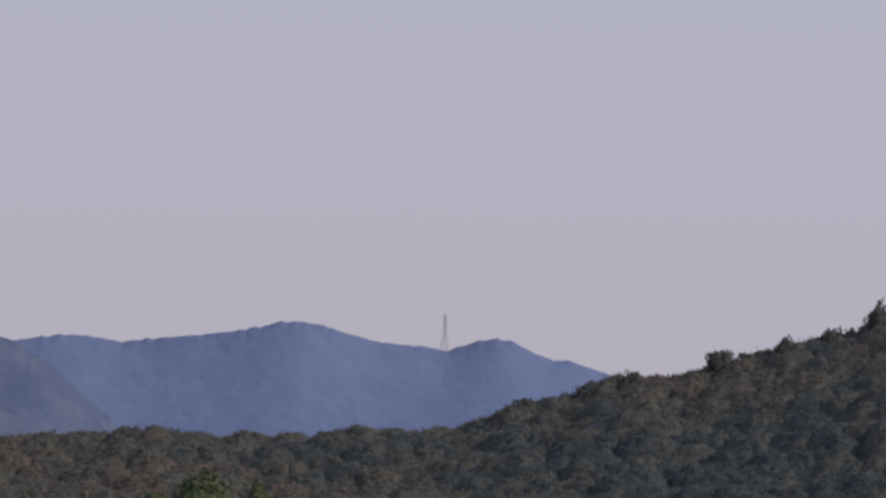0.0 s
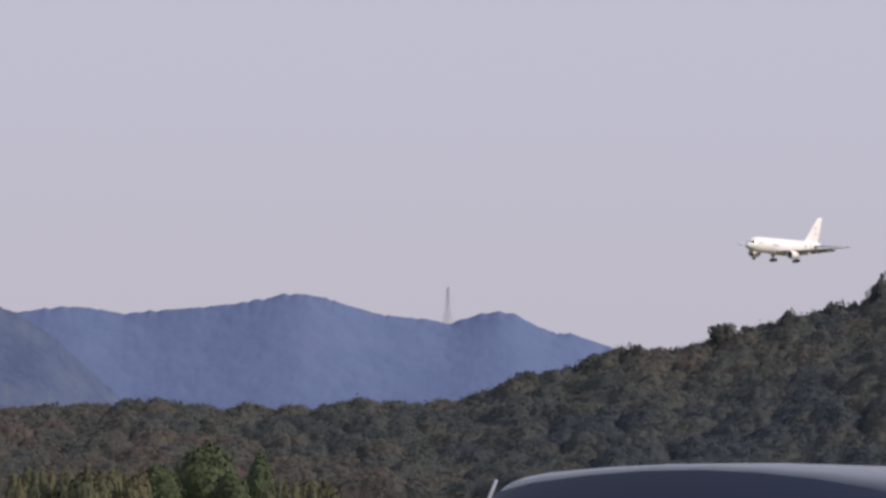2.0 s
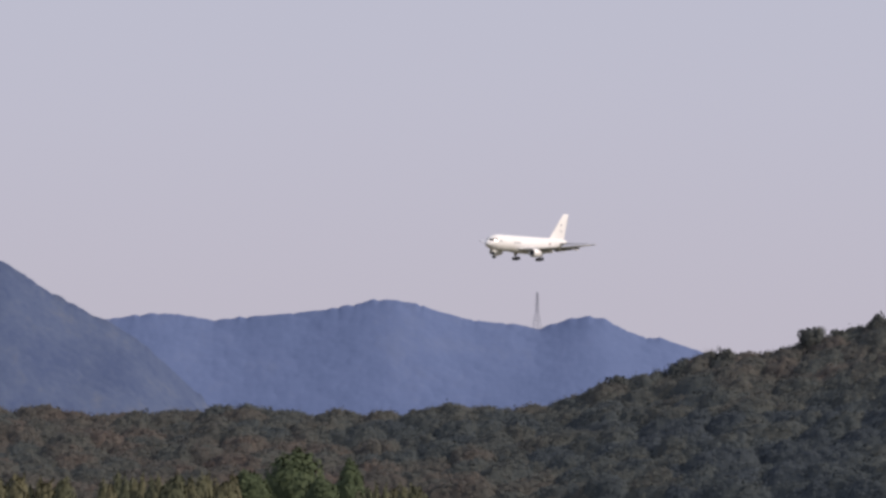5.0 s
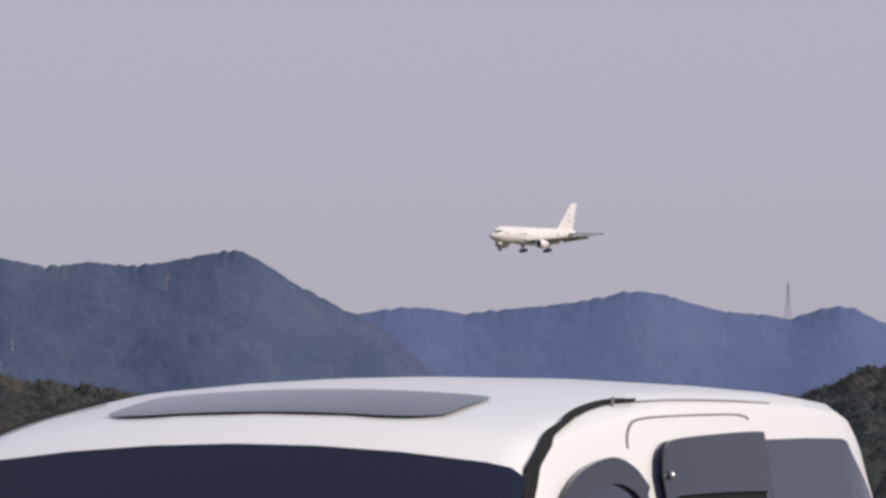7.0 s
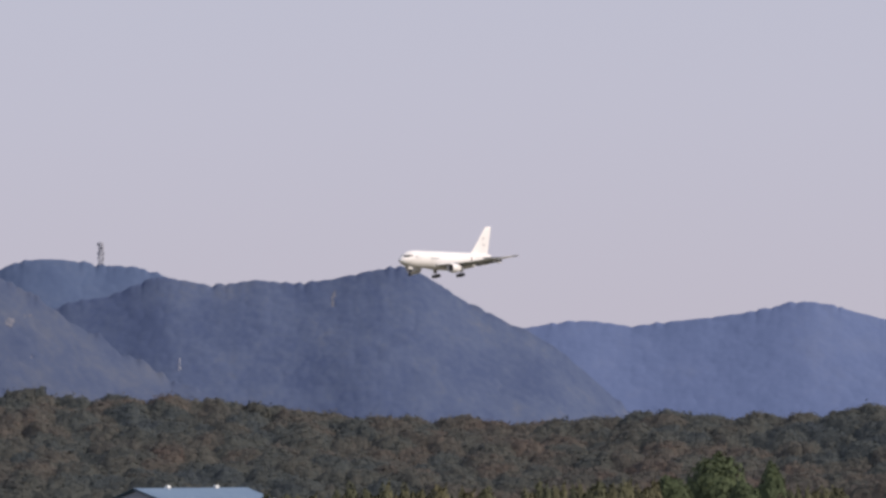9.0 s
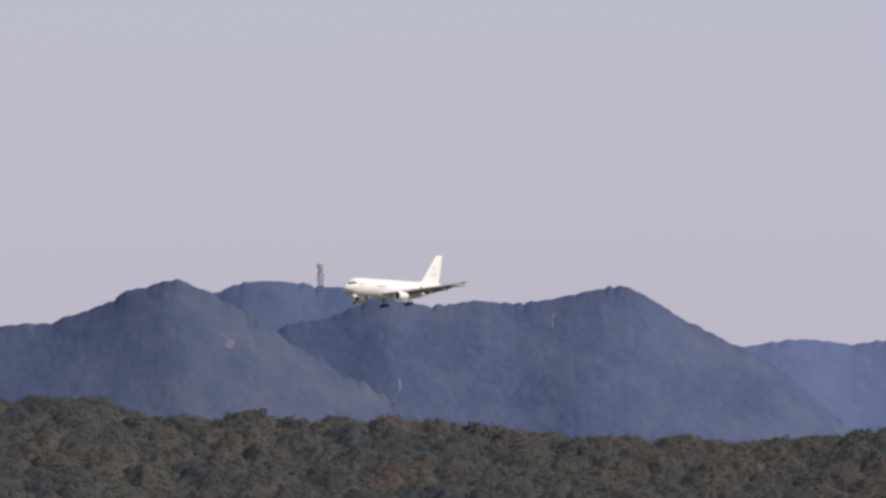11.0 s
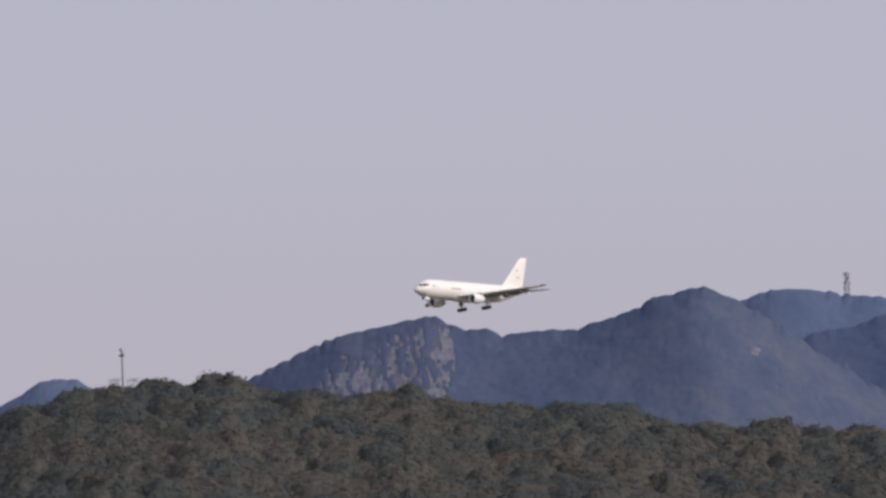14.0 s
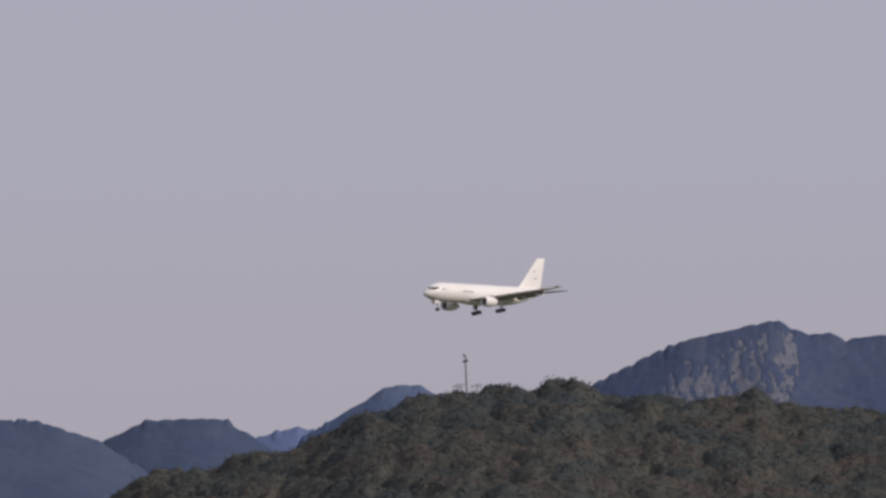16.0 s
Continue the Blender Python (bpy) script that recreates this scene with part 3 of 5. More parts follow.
for i, (u, lift, r, h, tint) in enumerate([
        (-54.9, 21.1, 3.4, 5.5, 0.3), (-62, 20.5, 3.6, 5.0, 0.5), (-35.6, 19.4, 3.0, 5.5, 0.45), (4.4, 16.0, 4.0, 5.5, 0.3),
        (28, 14.3, 4.2, 5.5, 0.5), (61, 12.2, 4.0, 5.0, 0.4), (72.4, 12.5, 4.6, 5.0, 0.45), (82, 12.1, 4.0, 5.0, 0.4), (111.8, 16.2, 4.6, 6.0, 0.35), (118.4, 18.4, 4.2, 6.0, 0.3),
        (123.4, 19.9, 4.0, 6.0, 0.5), (132.4, 22.5, 4.2, 5.0, 0.4), (135.4, 21.9, 3.6, 6.0, 0.4), (139.4, 23.9, 3.2, 5.5, 0.4), (144.4, 24.6, 3.2, 6.0, 0.4), (149.4, 26.2, 4.0, 7.0, 0.3)]):
    crest_tree(u, lift, r, h, 100 + i, tint, "broadleaf tree standing out on the wooded hill crest", leaves=420 if r > 3 else 220, leaf=0.10)

for i, (u, v, r, d, cone) in enumerate([(77.2, 9.2, 4.8, 1150, 0.3), (83.0, 8.0, 2.9, 1120, 0.6), (72.4, 6.6, 3.4, 1100, 0.3), (80, 5.8, 3.0, 1090, 0.4)]):
    p = spot(u, v, d)
    t = tree("conifer", p.x, p.y, -0.1, r, p.z - 1.2, 1.2, GREEN, "fresh green conifer in front of the autumn wood", 300 + i, 0.5 - 0.1 * (i % 2), 1100, 0.075, cone, 26)
    t["group"] = "conifers at the foot of the hill"

# light green bamboo at the foot of the hill
g = np.random.default_rng(31)
places = []
for u0, u1, top in ((56.5, 71.5, 3.3), (34, 53, 3.1), (28.8, 34, 2.5), (84, 92, 2.6)):
    u = u0
    while u < u1:
        d = g.uniform(1040, 1075)
        h = top * d / 1000 * g.uniform(0.75, 1.05) + 1.6
        p = spot(u, 0, d)
        places.append((p.x, p.y, 0.0, g.uniform(0.9, 2.0), h, g.uniform(0.2, 1.0)))
        u += g.uniform(0.5, 1.1)
tall = [crown_shape(g, 190, 12, 0.8, 0.13, 0.5) for i in range(5)]
v, f, t, nrm = crown_mesh(places, tall, g)
tagged(mesh_object("bamboo_grove", v, f, BAMBOO, tint=t, smooth=True, normals=nrm), "light green feathery bamboo at the foot of the hill", "bamboo", kind="stuff")

for u, v, r, d, seed in ((29.0, 5.0, 1.9, 975, 61), (31.0, 4.6, 2.2, 968, 62), (26.9, 3.6, 1.4, 972, 63), (33.2, 4.3, 2.2, 970, 64)):
    p = spot(u, v, d)
    t = tree("shrub", p.x, p.y, -0.1, r, p.z - 0.4, 0.4, BAMBOO, "feathery green shrub in front of the hall", seed, 0.3, 420, 0.11, 0.55, 20)
    t["group"] = "shrubs by the hall"

# ---- masts ----
# First steel is lightened in colour for the haze before the far masts.
STEEL = material("galvanised steel", (0.34, 0.34, 0.38), 0.6, 0.2, second=(0.4, 0.4, 0.44), vary=0.5, scale=1.5)
DARKSTEEL = material("painted steel", (0.16, 0.17, 0.20), 0.6, 0.2, second=(0.22, 0.22, 0.25), vary=0.5, scale=1.5)


def lattice(bm, w0, w1, h, bays, r):
    cor = ((-1, -1), (1, -1), (1, 1), (-1, 1))
    at = lambda k, z: Vector((cor[k % 4][0], cor[k % 4][1], 0)) * (w0 + (w1 - w0) * z / h) / 2 + Vector((0, 0, z))
    for k in range(4):
        rod(bm, at(k, 0), at(k, h), r, r, 5)
        for b in range(bays):
            z0, z1 = h * b / bays, h * (b + 1) / bays
            rod(bm, at(k, z0), at(k + 1, z1), r * 0.6, r * 0.6, 4)
            rod(bm, at(k + 1, z0), at(k, z1), r * 0.6, r * 0.6, 4)
            rod(bm, at(k, z1), at(k + 1, z1), r * 0.6, r * 0.6, 4)


def power_pylon(foot, size, turn, steel, label, bays=8):
    """A lattice pylon with three crossarms; size 1 is 20.5 m high."""
    root = tagged(new("pylon"), label, "pylon")
    root.location, root.rotation_euler = foot, (0, 0, turn)
    k = size
    bm = bmesh.new(); lattice(bm, 1.35 * k, 0.85 * k, 6.0 * k, bays // 2, 0.08 * k ** 0.5); bmesh.ops.translate(bm, vec=(0, 0, 10.5 * k), verts=bm.verts)
    lattice(bm, 4.6 * k, 1.35 * k, 10.5 * k, bays // 2 + 1, 0.075 * k ** 0.5); part("tower_frame", bm, steel, root)
    bm = bmesh.new(); lattice(bm, 0.85 * k, 0.45 * k, 4.0 * k, 3, 0.10 * k ** 0.5); bmesh.ops.translate(bm, vec=(0, 0, 16.5 * k), verts=bm.verts); part("tower_head", bm, steel, root)
    for z in (14.6 * k, 16.6 * k, 18.6 * k):
        bm = bmesh.new()
        rod(bm, (-1.6 * k, 0, z), (1.6 * k, 0, z), 0.07, 0.07, 5); rod(bm, (-1.6 * k, 0, z), (0, 0, z + 0.7 * k), 0.05, 0.05, 4); rod(bm, (1.6 * k, 0, z), (0, 0, z + 0.7 * k), 0.05, 0.05, 4)
        part("crossarm", bm, steel, root)
    return root


PALESTEEL = material("pale galvanised steel", (0.50, 0.50, 0.53), 0.6, 0.1, second=(0.42, 0.42, 0.46), vary=0.5, scale=1.5)
power_pylon(spot(102.9, 21.0, 4650) - Vector((0, 0, 1.5)), 1.0, 0.5, STEEL, "tall lattice steel power pylon on the far ridge")
power_pylon(on_slope("mountain_2", 19.7, 17.5) - Vector((0, 0, 0.3)), 0.27, 0.2, PALESTEEL, "small pale power pylon on the wooded slope", 5)

relay = tagged(new("relay_tower"), "lattice radio relay tower with antenna platforms on the summit", "radio tower")
p = spot(11.4, 28.9, 4420)
relay.location = p - Vector((0, 0, 1.2))
relay.rotation_euler = (0, 0, 0.3)
bm = bmesh.new(); lattice(bm, 2.1, 1.7, 11.6, 6, 0.09); part("tower_frame", bm, STEEL, relay)
for z in (3.2, 5.6, 8.0, 10.2, 11.7):
    bm = bmesh.new(); bmesh.ops.create_cone(bm, cap_ends=True, segments=12, radius1=1.3, radius2=1.3, depth=0.4, matrix=Matrix.Translation((0, 0, z)))
    part("platform", bm, STEEL, relay)
for k, (a, z) in enumerate(((0.4, 4.4), (2.2, 6.8), (4.0, 7.0), (5.2, 9.2), (1.2, 9.1), (3.4, 4.6), (5.6, 6.7), (2.8, 11.0), (4.6, 11.1))):
    bm = bmesh.new(); rod(bm, (1.2 * math.cos(a), 1.2 * math.sin(a), z), (1.75 * math.cos(a), 1.75 * math.sin(a), z), 0.55, 0.6, 12)
    part("dish_antenna", bm, STEEL, relay)

lamp = tagged(new("mast"), "slim grey mast with lamp heads above the hilltop trees", "mast")
hx0, hy0, hz0 = (float(c) for c in hill_place(np.array(-66.25), np.array(0.98)))
lamp.location = (hx0, hy0, hz0 - 0.3)
hgt = spot(-66.3, 23.6, HILL_D).z - hz0 + 0.3
bm = bmesh.new(); rod(bm, (0, 0, 0), (-0.45, 0, hgt), 0.26, 0.17, 8); part("pole", bm, DARKSTEEL, lamp)
for z, dx in ((hgt - 0.1, -0.75), (hgt - 1.3, -0.1), (hgt - 1.5, -0.85)):
    bm = bmesh.new(); box(bm, dx - 0.25, dx + 0.25, -0.25, 0.25, z - 0.25, z + 0.4, 0.06); part("lamp_head", bm, DARKSTEEL, lamp)
bm = bmesh.new(); rod(bm, (-0.9, 0, hgt - 1.5), (0.1, 0, hgt - 1.3), 0.07); part("bracket", bm, DARKSTEEL, lamp)
for dx in (-2.6, 1.7):
    bm = bmesh.new(); rod(bm, (dx, 1, 6.0), (dx + 0.7, 1, 9.0), 0.08, 0.08, 5); rod(bm, (dx - 1.0, 1, 8.7), (dx + 1.5, 1, 8.55), 0.09, 0.09, 5); rod(bm, (dx - 0.2, 1, 9.15), (dx + 2.0, 1, 9.0), 0.07, 0.07, 5)
    for e in (-0.9, -0.2, 0.6, 1.3):
        rod(bm, (dx + e, 1, 6.4), (dx + e, 1, 8.9 + 0.25 * (e > 0)), 0.06, 0.06, 5)
    part("stay_frame", bm, DARKSTEEL, lamp, "dark steel frame round the foot of the mast")

WHITE_METAL = material("white painted metal", (0.75, 0.75, 0.74), 0.45, second=(0.6, 0.6, 0.58), vary=0.5, scale=2)
bar = tagged(new("approach_light_mast"), "white tee-shaped approach light mast", "light mast")
p = spot(144.6, 3.1, 900)
bar.location = (p.x, p.y, -0.06)
bm = bmesh.new(); rod(bm, (0, 0, 0), (0, 0, p.z), 0.07, 0.05, 8); part("pole", bm, WHITE_METAL, bar)
bm = bmesh.new(); box(bm, -2.6, 2.6, -0.06, 0.06, p.z, p.z + 0.07, 0.015); part("light_bar", bm, WHITE_METAL, bar)
for dx in (-2.4, -1.2, 0, 1.2, 2.4):
    bm = bmesh.new(); rod(bm, (dx, 0, p.z + 0.05), (dx, 0, p.z + 0.22), 0.06, 0.09, 8); part("lamp_head", bm, WHITE_METAL, bar)

# ---- blue-roofed hall ----
BLUE = material("blue sheet roof", (0.145, 0.215, 0.315), 0.5, 0.0, second=(0.17, 0.245, 0.34), vary=0.6, scale=0.4)
GREYWALL = material("grey sheet wall", (0.21, 0.235, 0.30), 0.7, second=(0.25, 0.275, 0.33), vary=0.5, scale=0.5)
hall = tagged(new("hall"), "low hall with a light blue sheet-metal gable roof and white eaves", "building")
HL, HW, HE, HR = 13.9, 13.5, 4.8, 6.45
c = spot(20.7, 0, 1004)
hall.location = (c.x, c.y, -0.06)
hall.rotation_euler = (0, 0, radians(33))
bm = bmesh.new()
pr = [(-HW / 2, 0), (HW / 2, 0), (HW / 2, HE), (0, HR - 0.15), (-HW / 2, HE)]
a = [bm.verts.new((-HL / 2, y, z)) for y, z in pr]; b = [bm.verts.new((HL / 2, y, z)) for y, z in pr]
bm.faces.new(a); bm.faces.new(b[::-1])
for i in range(5):
    bm.faces.new((a[i], a[(i + 1) % 5], b[(i + 1) % 5], b[i]))
part("wall", bm, GREYWALL, hall)
for sgn in (-1, 1):
    bm = bmesh.new()
    slope, e, n = (HR - HE) / (HW / 2), HW / 2 + 0.5, 38
    prev = None
    for i in range(n * 4 + 1):
        x = -HL / 2 - 0.4 + (HL + 0.8) * i / (n * 4)
        lift = 0.12 + (0.05 if i % 4 in (0, 1) else 0.0)
        row = [bm.verts.new((x, 0, HR + q)) for q in (0, lift)] + [bm.verts.new((x, sgn * e, HR - slope * e + q)) for q in (lift, 0)]
        if prev:
            for a in range(4):
                bm.faces.new((prev[a], prev[(a + 1) % 4], row[(a + 1) % 4], row[a]))
        prev = row
    part("roof", bm, BLUE, hall, "light blue ribbed sheet roof")
    bm = bmesh.new(); box(bm, -HL / 2 - 0.4, HL / 2 + 0.4, sgn * (e - 0.04) - 0.08, sgn * (e - 0.04) + 0.08, HR - slope * e - 0.28, HR - slope * e - 0.02, 0.03)
    part("eave", bm, WHITE_METAL, hall, "white eaves gutter")
for x in (-2.9, 3.4):
    bm = bmesh.new(); box(bm, x - 0.26, x + 0.26, -0.26, 0.26, HR, HR + 0.42, 0.06); part("ridge_vent", bm, WHITE_METAL, hall)

# ---- aeroplane: twin-engined wide-body, white ----
PLANE_WHITE = material("white aircraft paint", (0.80, 0.775, 0.755), 0.4, second=(0.76, 0.735, 0.715), vary=0.5, scale=0.15, coat=0.3)
PLANE_GREY = material("grey wing skin", (0.26, 0.27, 0.30), 0.45, 0.2, second=(0.22, 0.23, 0.26), vary=0.5, scale=0.3)
# Outer wing skin: its washing out against the sky is put into the colour.
WASHED_SKIN = material("wing skin washed out by light", (0.66, 0.66, 0.68), 0.4, 0.1, second=(0.60, 0.60, 0.62), vary=0.5, scale=0.3)
PLANE_DARK = material("dark metal and rubber", (0.035, 0.036, 0.042), 0.6, second=(0.06, 0.06, 0.065), vary=0.5, scale=1)
COCKPIT = material("cockpit glass", (0.015, 0.017, 0.02), 0.08)
ROUNDEL = material("dark red roundel", (0.10, 0.03, 0.035), 0.5)
LETTER = material("grey lettering", (0.25, 0.25, 0.27), 0.6)
plane = tagged(new("aeroplane"), "white twin-engined wide-body jet landing with its gear down", "aeroplane")
NX = 24.0      # the nose lies this far ahead of the origin
FUSE = [(0.0, -0.62, 0.06, 0.06), (0.35, -0.60, 0.62, 0.56), (1.1, -0.48, 1.18, 1.08), (2.2, -0.30, 1.72, 1.66), (3.6, -0.10, 2.18, 2.26), (5.4, 0, 2.44, 2.6), (7.5, 0, 2.515, 2.7), (20, 0, 2.515, 2.7), (31.5, 0, 2.515, 2.7),
        (35.5, 0.28, 2.38, 2.44), (39.5, 0.85, 1.88, 1.92), (43.5, 1.42, 1.15, 1.25), (46.2, 1.78, 0.58, 0.66), (47.2, 1.88, 0.22, 0.28)]


def fuse_at(f):
    k = [s[0] for s in FUSE]
    return [float(np.interp(f, k, [s[i] for s in FUSE])) for i in (1, 2, 3)]


def skin_point(f, a, out=0.0):
    """A point on the fuselage: f metres behind the nose, a radians up from the port side."""
    zc, ry, rz = fuse_at(f)
    return Vector((NX - f, (ry + out) * math.cos(a), zc + (rz + out) * math.sin(a)))


rings = [[skin_point(f, a) for a in np.arange(32) * math.tau / 32] for f in
         sorted(set([s[0] for s in FUSE] + [0.15, 0.7, 1.6, 2.9, 4.5, 6.4, 10, 13, 16, 24, 28, 33.5, 37.5, 41.5, 45]))]
v, f = loft(rings)
mesh_object("fuselage", v, f, PLANE_WHITE, plane, smooth=True)


def skin_patch(name, f0, f1, a0, a1, mat, label="", out=0.02, nf=6, na=5):
    pts = [skin_point(f0 + (f1 - f0) * i / nf, a0 + (a1 - a0) * j / na, out) for i in range(nf + 1) for j in range(na + 1)]
    fc = [(i * (na + 1) + j, i * (na + 1) + j + 1, (i + 1) * (na + 1) + j + 1, (i + 1) * (na + 1) + j) for i in range(nf) for j in range(na)]
    return mesh_object(name, pts, fc, mat, plane, label, smooth=True)


for sgn in (1, -1):
    base = 0.0 if sgn == 1 else math.pi
    for k, (f0, f1) in enumerate(((1.35, 2.0), (2.05, 2.7), (2.76, 3.35), (3.42, 3.9))):
        lo, hi = (0.62, 0.40, 0.34, 0.32)[k], (1.35, 0.92, 0.72, 0.58)[k]
        if sgn == 1:
            skin_patch("cockpit_window", f0, f1, lo, hi, COCKPIT)
        else:
            skin_patch("cockpit_window", f0, f1, math.pi - lo, math.pi - hi, COCKPIT)
    up = lambda a: a if sgn == 1 else math.pi - a
    skin_patch("roundel", 33.5, 34.3, up(0.06), up(0.34), ROUNDEL, "dark red roundel")
    skin_patch("lettering", 12.6, 16.8, up(0.05), up(0.17), LETTER, "grey lettering too small to read", nf=3, na=1)
    skin_patch("lettering", 4.6, 6.0, up(0.18), up(0.32), LETTER, "small grey markings", nf=2, na=1)
    for fd in (6.3, 37.0):
        skin_patch("door_outline", fd, fd + 0.06, up(-0.1), up(0.55), LETTER, nf=1, na=4)
        skin_patch("door_outline", fd + 1.05, fd + 1.11, up(-0.1), up(0.55), LETTER, nf=1, na=4)


def airfoil(le, te, y, z, t, tilt=0.0, up=False):
    """A closed section from leading to trailing edge (metres behind the nose); up: a fin, whose span is z."""
    ring = []
    for k in range(16):
        a = k / 16 * math.tau
        c = (1 + math.cos(a)) / 2
        th = t * math.sin(a) * (0.35 + 0.65 * math.sqrt(max(1 - c, 0.0))) * (c ** 0.15 if c > 0 else 0)
        xx = NX - (le + (te - le) * (1 - c))
        ring.append(Vector((xx, y + th, z)) if up else Vector((xx, y, z + th + tilt * (1 - c) * (te - le))))
    return ring


for sgn in (1, -1):
    secs = [(1.6, 15.1, 27.0, -1.75, 0.75), (2.6, 15.8, 26.9, -1.7, 0.70), (8.0, 19.5, 27.6, -1.05, 0.46), (15.0, 24.0, 29.3, -0.15, 0.27), (21.6, 28.4, 31.2, 0.85, 0.14), (22.6, 29.3, 31.4, 1.0, 0.06)]
    split = (17.0, 25.33, 29.88, 0.153, 0.23)
    v, f = loft([airfoil(le, te, sgn * y, z, t, -0.03) for y, le, te, z, t in secs[:4] + [split]])
    wing = mesh_object("wing", v, f, PLANE_GREY, plane, "grey swept wing", smooth=True)
    # Paler outer part of the wing, washed-out light in its skin colour.
    v, f = loft([airfoil(le, te, sgn * y, z, t, -0.03) for y, le, te, z, t in [split] + secs[4:]])
    mesh_object("wing_tip", v, f, WASHED_SKIN, wing, "outer wing in a colour paled as if washed out by light", smooth=True)
    for y0, y1 in ((3.2, 7.6), (8.4, 16.8)):
        ys = [(y, float(np.interp(y, [s[0] for s in secs], [s[2] for s in secs])), float(np.interp(y, [s[0] for s in secs], [s[3] for s in secs]))) for y in (y0, y1)]
        ch = (2.0, 1.8) if y0 < 5 else (1.6, 1.1)
        v, f = loft([airfoil(te - 0.5, te - 0.5 + c, sgn * y, z - 0.30, 0.13, -0.40) for (y, te, z), c in zip(ys, ch)])
        mesh_object("flap", v, f, PLANE_WHITE if y0 < 5 else PLANE_GREY, plane, "lowered wing flap", smooth=True)
    v, f = loft([airfoil(le - 0.35, le + 0.5, sgn * y, z - 0.12, 0.12, -0.3) for y, le, te, z, t in secs[1:5]])
    mesh_object("slat", v, f, PLANE_WHITE, plane, "lowered leading-edge slat", smooth=True)
    for y in (5.2, 10.8, 15.2):
        te = float(np.interp(y, [s[0] for s in secs], [s[2] for s in secs])); z = float(np.interp(y, [s[0] for s in secs], [s[3] for s in secs]))
        rr = [[Vector((NX - te + 2.2 - 4.6 * q, sgn * y + 0.26 * w * math.cos(a), z - 0.55 - 0.75 * max(q - 0.45, 0) + 0.32 * w * math.sin(a))) for a in np.arange(10) * math.tau / 10]
              for q, w in ((0, 0.1), (0.2, 0.8), (0.5, 1.0), (0.8, 0.7), (1, 0.1))]
        v, f = loft(rr); mesh_object("flap_fairing", v, f, PLANE_WHITE, plane, smooth=True)
    v, f = loft([airfoil(le, te, sgn * y, z, t) for y, le, te, z, t in ((0.6, 39.9, 45.7, 1.1, 0.28), (5.0, 43.1, 46.9, 1.3, 0.18), (8.8, 45.9, 47.9, 1.48, 0.09))])
    mesh_object("tailplane", v, f, PLANE_GREY, plane, "grey tailplane", smooth=True)
    # engine
    ey, ez, ef = sgn * 7.7, -2.75, 15.3
    prof = [(0.0, 1.18), (0.12, 1.30), (0.8, 1.42), (1.9, 1.45), (3.0, 1.36), (4.1, 1.12), (4.6, 1.0)]
    ring = lambda fx, r: [Vector((NX - ef - fx, ey + r * math.cos(a), ez + r * math.sin(a))) for a in np.arange(24) * math.tau / 24]
    v, f = loft([ring(x, r) for x, r in [(0.9, 1.08), (0.25, 1.10)] + prof + [(4.55, 0.92), (3.8, 0.9)]], cap=False)
    nac = mesh_object("engine", v, f, PLANE_WHITE, plane, "white engine nacelle with dark intake", smooth=True)
    v, f = loft([ring(0.9, 1.1), ring(1.0, 0.2)]); mesh_object("fan", v, f, PLANE_DARK, nac)
    v, f = loft([ring(3.8, 0.88), ring(4.9, 0.62), ring(5.6, 0.45)]); mesh_object("exhaust", v, f, PLANE_DARK, nac, smooth=True)
    v, f = loft([ring(0.55, 0.02), ring(0.75, 0.16), ring(0.95, 0.24)]); mesh_object("spinner", v, f, PLANE_GREY, nac, smooth=True)
    v, f = loft([[Vector((NX - a, ey + w, z)) for a, w, z in ((17.0, -0.2, -1.5), (17.0, 0.2, -1.5), (22.5, 0.16, -1.6), (22.5, -0.16, -1.6))]] +
                [[Vector((NX - a, ey + w, z)) for a, w, z in ((18.4, -0.16, -0.95), (18.4, 0.16, -0.95), (23.5, 0.12, -1.25), (23.5, -0.12, -1.25))]])
    mesh_object("pylon", v, f, PLANE_GREY, nac)
    # main gear
    gf, gy = 24.9, sgn * 4.65
    gear = tagged(new("main_gear"), "lowered four-wheel main landing gear")
    gear.parent = plane
    bm = bmesh.new()
    rod(bm, (NX - gf, gy, -1.5), (NX - gf, gy, -4.75), 0.22, 0.17, 10); rod(bm, (NX - gf, gy, -3.6), (NX - gf, gy * 0.55, -1.9), 0.10, 0.10, 6)
    rod(bm, (NX - gf, gy, -3.4), (NX - gf + 1.6, gy, -1.6), 0.10, 0.10, 6)
    rod(bm, (NX - gf + 0.85, gy, -4.98), (NX - gf - 0.85, gy, -4.62), 0.14, 0.14, 8)
    part("strut", bm, PLANE_GREY, gear)
    gear.location.z = 0.15
    for dx, dz in ((0.72, -4.95), (-0.72, -4.65)):
        for dy in (-0.57, 0.57):
            bm = bmesh.new(); rod(bm, (NX - gf + dx, gy + dy - 0.19, dz), (NX - gf + dx, gy + dy + 0.19, dz), 0.57, 0.57, 18)
            part("wheel", bm, PLANE_DARK, gear)
    bm = bmesh.new(); box(bm, NX - gf - 0.9, NX - gf + 0.9, gy + sgn * 0.42, gy + sgn * 0.48, -3.9, -1.9, 0.02); part("gear_door", bm, PLANE_WHITE, gear)

